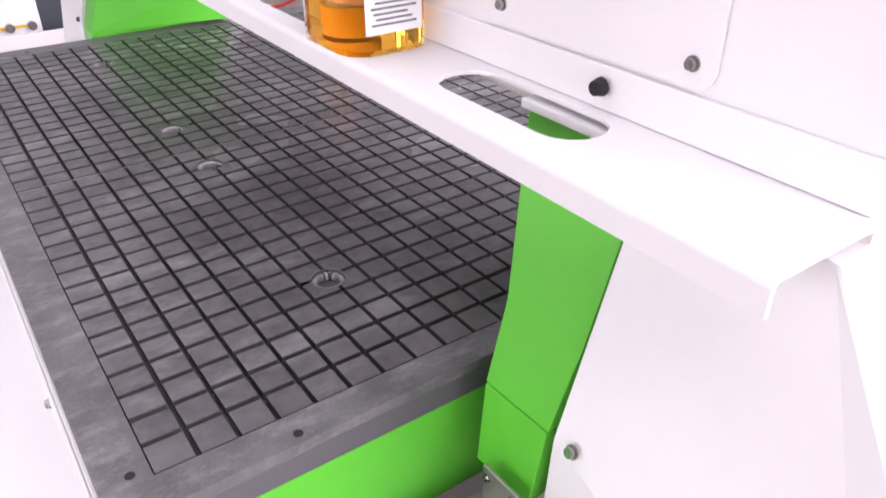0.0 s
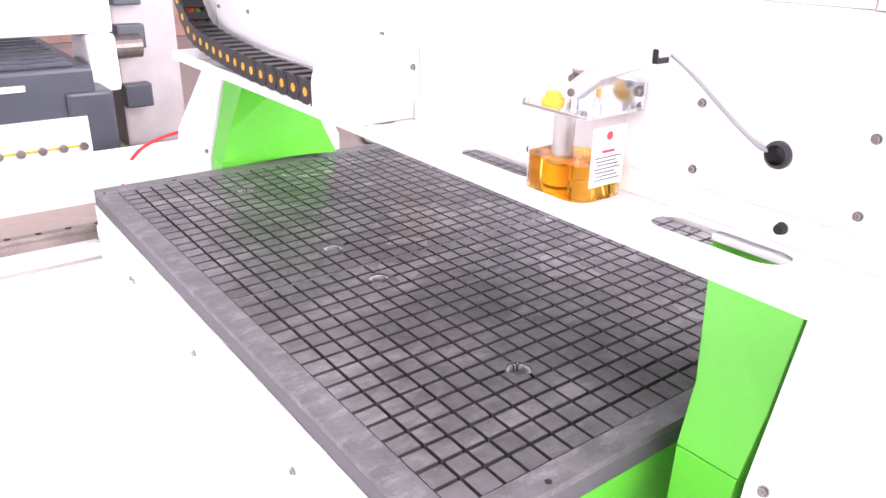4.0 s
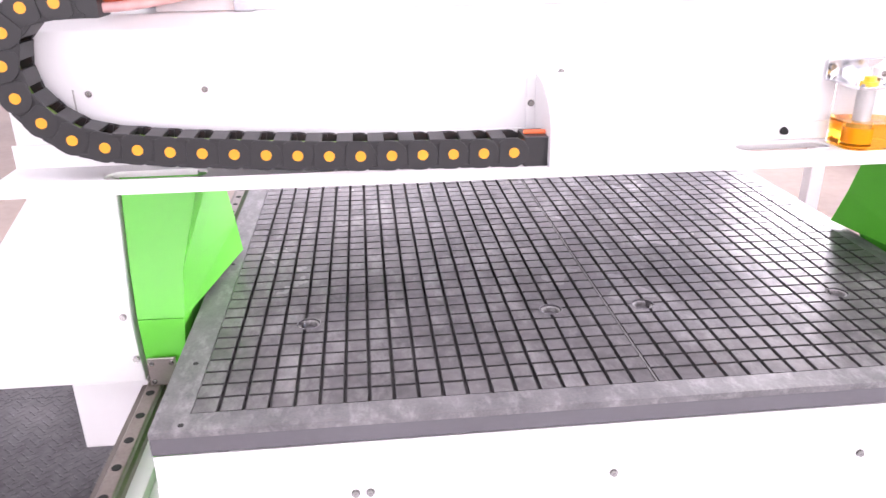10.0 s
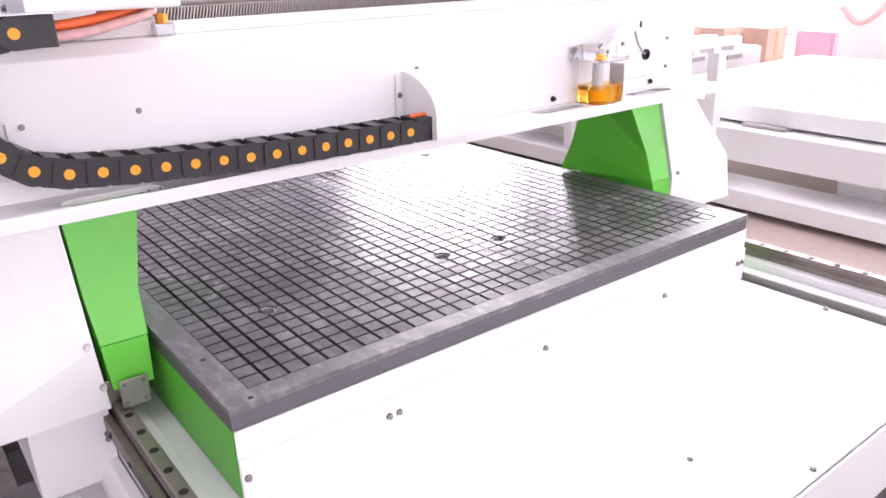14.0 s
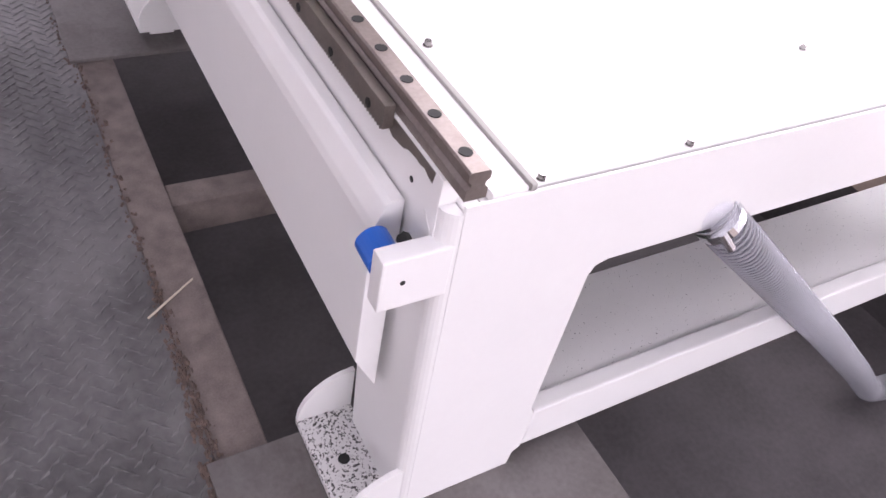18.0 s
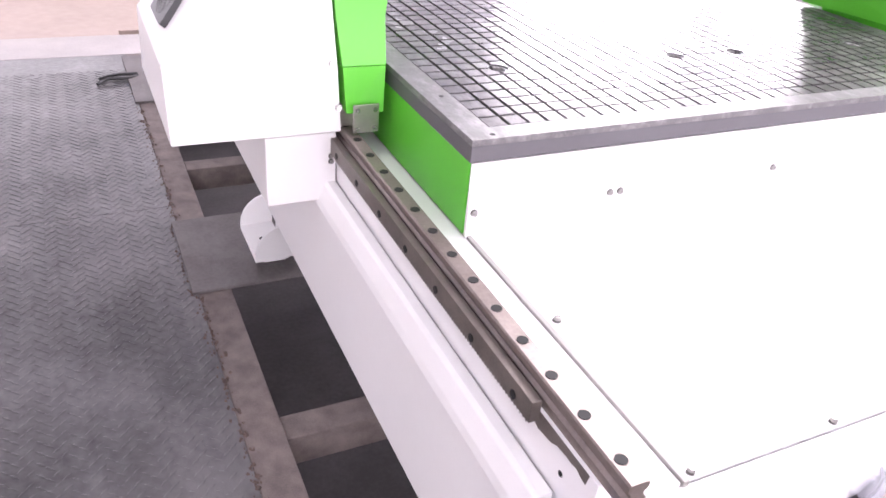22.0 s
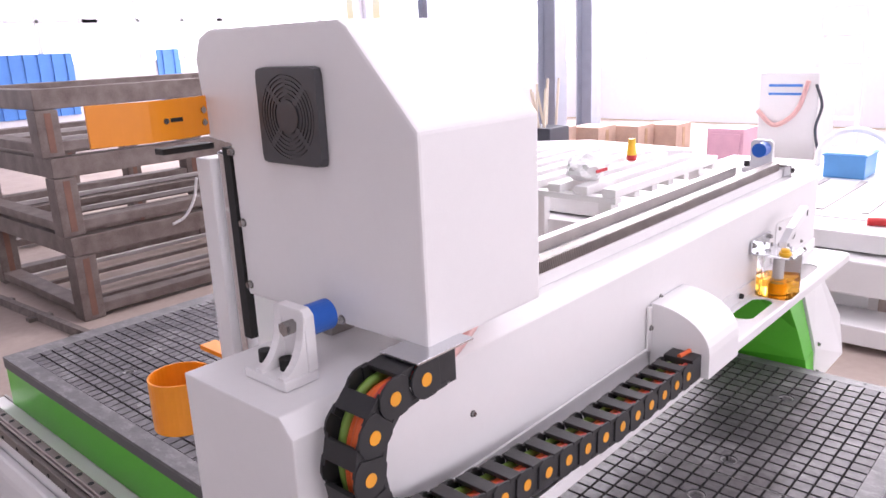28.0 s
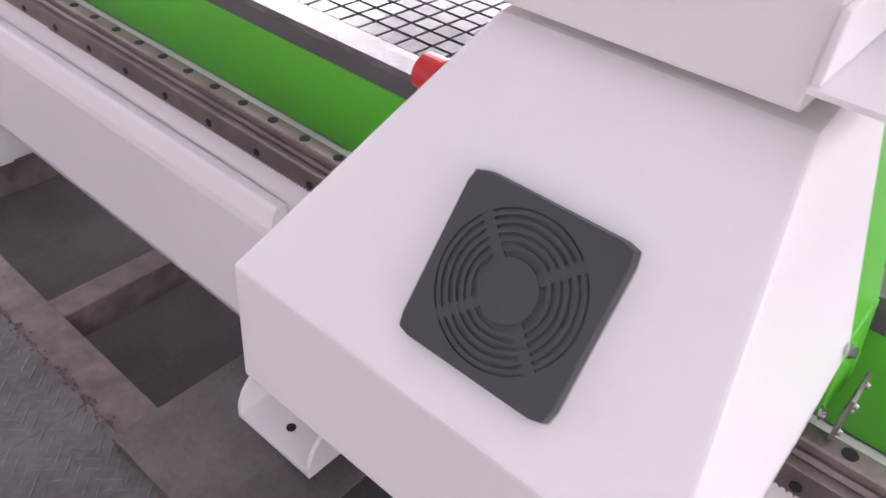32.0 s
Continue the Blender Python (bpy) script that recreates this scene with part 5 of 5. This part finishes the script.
part("lower_body", box(B(), -4.7, -1.55, 0.05, -3.37, 0.19, 0.30, 0.01), SLATE, lc)
for x in (-4.6, -3.5):
    for y in (-1.4, 0.1):
        part("foot", cyl(B(), (x, y, -0.012), (x, y, 0.06), 0.025, n=12), ZINC, lc)
for k in range(9):
    x = -4.6 + 0.14 * k
    part("bed_slat", box(B(), x, -1.5, 0.587, x + 0.05, 0.28, 0.61, 0.003), SLATE, lc)
for y in (-0.9, -0.25):
    part("bed_rib", box(B(), -4.65, y, 0.611, -3.4, y + 0.03, 0.63, 0.003), PLATE_PALE, lc)
part("gantry_beam", box(B(), -3.95, -1.7, 0.72, -3.62, 0.56, 0.97, 0.03), WHITE, lc)
part("gantry_end", box(B(), -4.0, 0.40, 0.40, -3.6, 0.56, 0.72, 0.03), WHITE, lc)
part("drive_motor", cyl(B(), (-3.8, 0.56, 0.62), (-3.8, 0.74, 0.62), 0.07, n=20), DARK_STEEL, lc)
part("handle", box(B(), -3.36, -0.15, 0.49, -3.335, 0.02, 0.52, 0.004), WHITE, lc)
tall = thing("grey_column", (-4.2, 0.9, 0), "dull grey machine column with black brackets", "machine column")
part("column", box(B(), -4.4, 0.62, -0.012, -3.9, 1.0, 1.3, 0.02), PLATE_PALE, tall)
for z in (0.25, 0.6, 0.85):
    part("bracket", box(B(), -3.9, 0.62, z, -3.8, 0.78, z + 0.14, 0.01), SLATE, tall)

# long white channel lying on the floor
ch = thing("white_channel", (-3.1, 0.4, 0), "long white painted steel channel lying on the floor", "steel channel")
pts = [(-3.22, -1.6), (-2.92, -1.6), (-2.92, 1.28), (-2.97, 1.38), (-3.07, 1.42), (-3.17, 1.38), (-3.22, 1.28)]
part("web", prism(B(), [(x, y, -0.012) for x, y in pts], (0, 0, 0.02)), WHITE, ch)
for x0, x1 in ((-3.22, -3.20), (-2.94, -2.92)):
    part("flange", box(B(), x0, -1.6, 0.008, x1, 1.26, 0.17, 0.004), WHITE, ch)
part("end_cap", prism(B(), [(-3.22, 1.262, 0.008), (-2.92, 1.262, 0.008), (-2.97, 1.38, 0.008), (-3.07, 1.42, 0.008), (-3.17, 1.38, 0.008)], (0, 0, 0.162), 0.004), WHITE, ch)
part("inner_strip", box(B(), -3.10, -1.5, 0.009, -3.04, 1.15, 0.05, 0.003), CABLE_SLEEVE, ch, "faded red inner strip")

# black platform with boards
pf = thing("black_platform", (-4.8, 2.9, 0), "low black welded steel platform", "platform")
part("deck", box(B(), -6.6, 2.36, 0.44, -3.78, 3.6, 0.53, 0.01), SLATE, pf)
for x in (-6.5, -5.1, -3.95):
    for y in (2.4, 3.45):
        part("leg", box(B(), x, y, -0.012, x + 0.14, y + 0.14, 0.44, 0.006), SLATE, pf)
part("lower_rail", box(B(), -6.36, 2.42, 0.14, -3.95, 2.5, 0.2, 0.006), SLATE, pf)
brd = thing("plywood_sheet", (-4.8, 2.9, 0.53), "pale plywood sheet lying on the platform", "board")
part("sheet", box(B(), -6.3, 2.4, 0.532, -3.95, 3.4, 0.56, 0.004), WOOD, brd)
part("top_sheet", box(B(), -6.2, 2.45, 0.561, -4.2, 3.35, 0.575, 0.003), HALL_WALL, brd)
blk = thing("wooden_block", (-4.7, 2.8, 0.575), "small orange-brown wooden stool on the board", "wooden block")
part("top", box(B(), -4.85, 2.72, 0.63, -4.55, 2.95, 0.655, 0.004), WOOD, blk)
for x in (-4.8, -4.64):
    part("leg", box(B(), x, 2.76, 0.575, x + 0.04, 2.9, 0.63, 0.003), WOOD, blk)
bk = thing("blue_bucket", (-6.2, 3.0, 0.575), "small blue plastic bucket with a red handle", "bucket")
part("bucket_wall", cyl(B(), (-6.2, 3.0, 0.576), (-6.2, 3.0, 0.80), 0.10, 0.125, 24), BLUE, bk)
part("handle", tube(B(), curve_points([(-6.32, 3.0, 0.79), (-6.28, 2.95, 0.86), (-6.2, 2.93, 0.88), (-6.12, 2.95, 0.86), (-6.08, 3.0, 0.79)], 6), 0.008), RED, bk)
roll = thing("dark_fabric_roll", (-4.6, 3.9, 0), "dark rolled sheet leaning behind the platform", "roll")
part("roll_body", cyl(B(), (-5.6, 3.8, 0.72), (-3.9, 3.8, 0.76), 0.14, n=24), DARK_STEEL, roll)
part("stand", box(B(), -5.5, 3.7, -0.012, -5.4, 3.9, 0.6, 0.01), SLATE, roll)
part("stand", box(B(), -4.1, 3.7, -0.012, -4.0, 3.9, 0.6, 0.01), SLATE, roll)
# hoses and cables on the floor
hs = thing("red_air_hose", (-3.0, 0.9, 0), "thin red air hose trailing over the floor", "air hose")
part("hose", tube(B(), curve_points([(-4.3, 2.2, 0), (-3.9, 2.0, 0), (-3.6, 1.6, 0.02), (-3.3, 1.0, 0.2), (-3.1, 0.5, 0.19), (-2.85, 0.3, 0.02), (-2.4, 0.4, 0), (-2.1, 0.9, 0)], 8), 0.009), RED, hs, smooth=True)
bc = thing("black_cable", (-2.4, 1.6, 0), "loose black cable coiled on the floor", "cable")
part("cable", tube(B(), curve_points([(-3.5, 2.1, 0), (-3.1, 1.9, 0), (-2.8, 2.2, 0), (-2.5, 2.0, 0), (-2.6, 1.6, 0), (-2.9, 1.7, 0), (-2.7, 2.05, 0), (-2.3, 1.9, 0), (-2.0, 1.3, 0), (-2.3, 0.9, 0), (-1.9, 0.6, 0), (-1.4, 0.7, 0)], 8), 0.011), RUBBER, bc, smooth=True)
bg = thing("green_cable", (-2.6, 2.3, 0), "loose green cable on the floor", "cable")
part("cable", tube(B(), curve_points([(-3.4, 2.6, 0), (-3.0, 2.4, 0), (-2.7, 2.5, 0), (-2.4, 2.3, 0), (-2.6, 2.1, 0), (-2.2, 2.0, 0)], 8), 0.010), CABLE_GREEN, bg, smooth=True)

# white instrument trolley
tr = thing("white_trolley", (-2.75, 2.6, 0), "white steel trolley with a keyboard tray", "trolley")
for x in (-3.05, -2.52):
    part("side_panel", box(B(), x, 2.35, 0.08, x + 0.03, 2.85, 0.98, 0.004), WHITE, tr)
for z in (0.10, 0.36, 0.66, 0.96):
    part("shelf", box(B(), -3.02, 2.35, z, -2.52, 2.85, z + 0.02, 0.003), WHITE, tr)
part("drawer", box(B(), -3.06, 2.30, 0.80, -2.48, 2.36, 0.92, 0.006), WHITE, tr)
part("back_panel", box(B(), -3.02, 2.83, 0.12, -2.52, 2.85, 0.96), WHITE, tr)
part("poster", box(B(), -3.04, 2.60, 1.0, -3.02, 2.72, 1.12), WOOD, tr)
part("casing", box(B(), -3.0, 2.5, 0.98, -2.6, 2.84, 1.35, 0.01), WHITE, tr)
for x in (-3.03, -2.51):
    for y in (2.4, 2.8):
        part("castor", cyl(B(), (x, y, 0.032), (x + 0.03, y, 0.032), 0.044, n=16), RUBBER, tr)

tr.location.x -= 0.3

# white machines on the far side
wm = thing("white_machine_bed", (3.3, 1.8, 0), "long white machine bed with stepped side beams", "machine bed")
part("upper_beam", box(B(), 2.95, -1.6, 0.435, 3.25, 5.5, 0.535, 0.01), WHITE, wm)
part("side_beam", box(B(), 2.82, -1.6, 0.24, 3.15, 5.5, 0.42, 0.01), WHITE, wm)
part("base_beam", box(B(), 2.7, -1.6, 0.02, 3.0, 5.5, 0.12, 0.008), WHITE, wm)
for y in (-1.4, 0.4, 2.2, 4.0):
    part("leg", box(B(), 3.05, y, -0.012, 3.3, y + 0.25, 0.434, 0.01), WHITE, wm)
    part("plate_tab", box(B(), 2.9, y + 0.5, 0.421, 3.1, y + 0.75, 0.44, 0.004), PLATE_PALE, wm)
part("table_top", box(B(), 3.26, -1.6, 0.495, 5.2, 2.0, 0.540, 0.01), WHITE, wm)
for k in range(14):
    y = -1.4 + 0.24 * k
    part("top_slot", box(B(), 3.4, y, 0.541, 4.4, y + 0.04, 0.546), PLATE_PALE, wm)
bb = thing("blue_crate", (4.6, 0.93, 0.541), "small blue plastic crate on the white bed", "crate")
part("shell", box(B(), 4.46, 0.80, 0.541, 4.78, 1.07, 0.715, 0.01), LIGHT_BLUE, bb)
part("rim", box(B(), 4.45, 0.79, 0.695, 4.79, 1.08, 0.708, 0.004), LIGHT_BLUE, bb)
ah = thing("white_hose_arch", (4.9, 0.9, 0.541), "white flexible hose bent in an arch", "hose")
part("arch", tube(B(), curve_points([(4.95, 1.25, 0.541), (4.95, 1.22, 0.70), (4.95, 1.1, 0.80), (4.95, 0.94, 0.82), (4.95, 0.78, 0.74), (4.95, 0.70, 0.541)], 8), 0.025, 12), WHITE, ah, smooth=True)
rc = thing("red_cap_tool", (3.18, 0.42, 0.536), "red capped hand tool lying on the bed", "tool")
part("grip", cyl(B(), (3.15, 0.47, 0.558), (3.19, 0.35, 0.558), 0.0225, n=16), RED, rc)
lt = thing("white_lattice_panel", (2.2, 1.9, 0), "white perforated steel work panel on legs", "work panel")
for k in range(9):
    y = 1.2 + 0.15 * k
    part("long_bar", box(B(), 1.75, y, 0.86, 2.9, y + 0.07, 0.90, 0.004), WHITE, lt)
for k in range(7):
    x = 1.75 + 0.18 * k
    part("cross_bar", box(B(), x, 1.2, 0.83, x + 0.06, 2.47, 0.859, 0.004), WHITE, lt)
for x in (1.8, 2.78):
    for y in (1.25, 2.3):
        part("leg", box(B(), x, y, -0.012, x + 0.07, y + 0.07, 0.83, 0.006), WHITE, lt)
bgk = thing("white_bag", (1.9, 1.5, 0.9), "crumpled white paper bag with a red mark", "bag")
bm = B()
bmesh.ops.create_icosphere(bm, subdivisions=3, radius=1.0)
for v in bm.verts:
    n1 = noise.noise(v.co * 2.3)
    v.co = Vector((1.92 + v.co.x * 0.13 * (1 + 0.25 * n1), 1.45 + v.co.y * 0.09 * (1 + 0.25 * n1), 0.96 + max(-0.058, v.co.z * 0.065 * (1 + 0.4 * n1))))
part("sack", bm, PAPER, bgk)
part("mark", box(B(), 1.84, 1.352, 0.95, 1.94, 1.356, 0.965), PRINT_RED, bgk)
yb = thing("yellow_bottle", (2.55, 1.55, 0.9), "small yellow plastic bottle with a red base", "bottle")
part("body", cyl(B(), (2.55, 1.55, 0.901), (2.55, 1.55, 0.93), 0.028, n=20), RED, yb)
part("neck", cyl(B(), (2.55, 1.55, 0.93), (2.55, 1.55, 1.02), 0.028, 0.02, 20), YELLOW, yb)
lw = thing("white_enclosure", (4.6, 3.0, 0), "long low white machine enclosure", "machine enclosure")
part("shell", hull(B(), [(2.75, 2.9, -0.012), (4.85, 2.2, -0.012), (5.2, 3.4, -0.012), (3.1, 4.1, -0.012)], [(2.75, 2.9, 0.80), (4.85, 2.2, 0.63), (5.2, 3.4, 0.60), (3.1, 4.1, 0.78)], 0.02), WHITE, lw)
for k in range(6):
    u = k / 6
    part("vent", box(B(), 2.8 + 2.0 * u, 2.82 - 0.68 * u, 0.55, 3.0 + 2.0 * u, 2.84 - 0.68 * u, 0.58), PLATE_PALE, lw)
for k in range(4):
    cx = thing("brown_carton", (5.6 + 0.42 * k, 4.1 - 0.25 * k, 0), "brown cardboard carton in a row, paled for window glare", "carton", "row of cartons")
    part("carton_body", box(B(), 5.5 + 0.42 * k, 4.0 - 0.25 * k, -0.012, 5.88 + 0.42 * k, 4.36 - 0.25 * k, 0.64 - 0.02 * k, 0.006), CARTON, cx)
    part("tape", box(B(), 5.66 + 0.42 * k, 3.997 - 0.25 * k, 0.2, 5.72 + 0.42 * k, 3.9995 - 0.25 * k, 0.60 - 0.02 * k), WOOD, cx)
pk = thing("pink_cabinet", (6.4, 2.5, 0), "magenta steel cabinet, paled for window glare", "cabinet")
part("body", box(B(), 6.3, 2.33, -0.012, 6.7, 2.70, 0.62, 0.01), PINK, pk)
part("door", box(B(), 6.285, 2.36, 0.05, 6.298, 2.67, 0.57, 0.004), PINK, pk)
tc = thing("tall_white_cabinet", (5.6, 1.7, 0), "tall white control cabinet with blue handles", "control cabinet")
part("body", box(B(), 5.45, 1.42, -0.012, 5.95, 1.90, 1.22, 0.015), WHITE, tc)
for z in (1.03, 1.10):
    part("vent_slot", box(B(), 5.444, 1.55, z, 5.449, 1.82, z + 0.02), HALL_BLUE, tc)
part("cable", tube(B(), curve_points([(5.44, 1.44, 1.12), (5.42, 1.38, 0.95), (5.43, 1.42, 0.75), (5.42, 1.36, 0.5)], 8), 0.012), SLATE, tc)
part("sash", tube(B(), curve_points([(5.43, 1.9, 0.9), (5.43, 1.75, 0.78), (5.43, 1.58, 0.9), (5.43, 1.5, 1.15)], 8), 0.02), CABLE_SLEEVE, tc)
ld = thing("white_ladder", (8.0, 1.9, 0), "tall white steel access ladder", "ladder")
for y in (1.7, 2.15):
    part("stile", box(B(), 7.97, y, -0.012, 8.03, y + 0.05, 2.6, 0.006), WHITE, ld)
for k in range(8):
    part("rung", box(B(), 7.98, 1.75, 0.25 + 0.3 * k, 8.02, 2.15, 0.29 + 0.3 * k, 0.004), WHITE, ld)
# timber sticks and steel column towards the far corner
col = thing("steel_column", (5.0, 5.5, 0), "blue-grey steel roof column", "column", kind="structure")
for x, y in ((6.4, 4.62), (8.1, 5.15), (0.6, 9.5), (9.5, 9.5), (-6.0, 6.0)):
    part("flange", box(B(), x, y, -0.012, x + 0.25, y + 0.02, HH), COLUMN, col)
    part("flange", box(B(), x, y + 0.23, -0.012, x + 0.25, y + 0.25, HH), COLUMN, col)
    part("web", box(B(), x + 0.115, y + 0.02, -0.012, x + 0.135, y + 0.23, HH), COLUMN, col)
st = thing("timber_offcuts", (5.1, 3.9, 0), "pale timber offcuts standing in a bin", "timber")
part("bin", box(B(), 4.95, 3.72, -0.012, 5.30, 4.08, 0.72, 0.01), SLATE, st)
rnd = random.Random(3)
for k in range(9):
    x, y = 5.0 + 0.03 * k, 3.78 + rnd.uniform(0, 0.24)
    part("offcut", cyl(B(), (x, y, 0.3), (x + rnd.uniform(-0.15, 0.15), y + rnd.uniform(-0.1, 0.1), rnd.uniform(0.95, 1.2)), 0.014, n=6), PALE_WOOD, st)
# red button post on the far bed
rb = thing("red_stop_button", (-0.788, 0.33, 0.860), "red mushroom stop button on the back of the leg cover", "stop button")
part("button", cyl(B(), (-0.788, 0.386, 0.860), (-0.788, 0.408, 0.862), 0.0185, 0.016, 24), RED, rb)
part("stem", cyl(B(), (-0.788, 0.33, 0.859), (-0.788, 0.386, 0.860), 0.01, n=16), BLACK, rb)
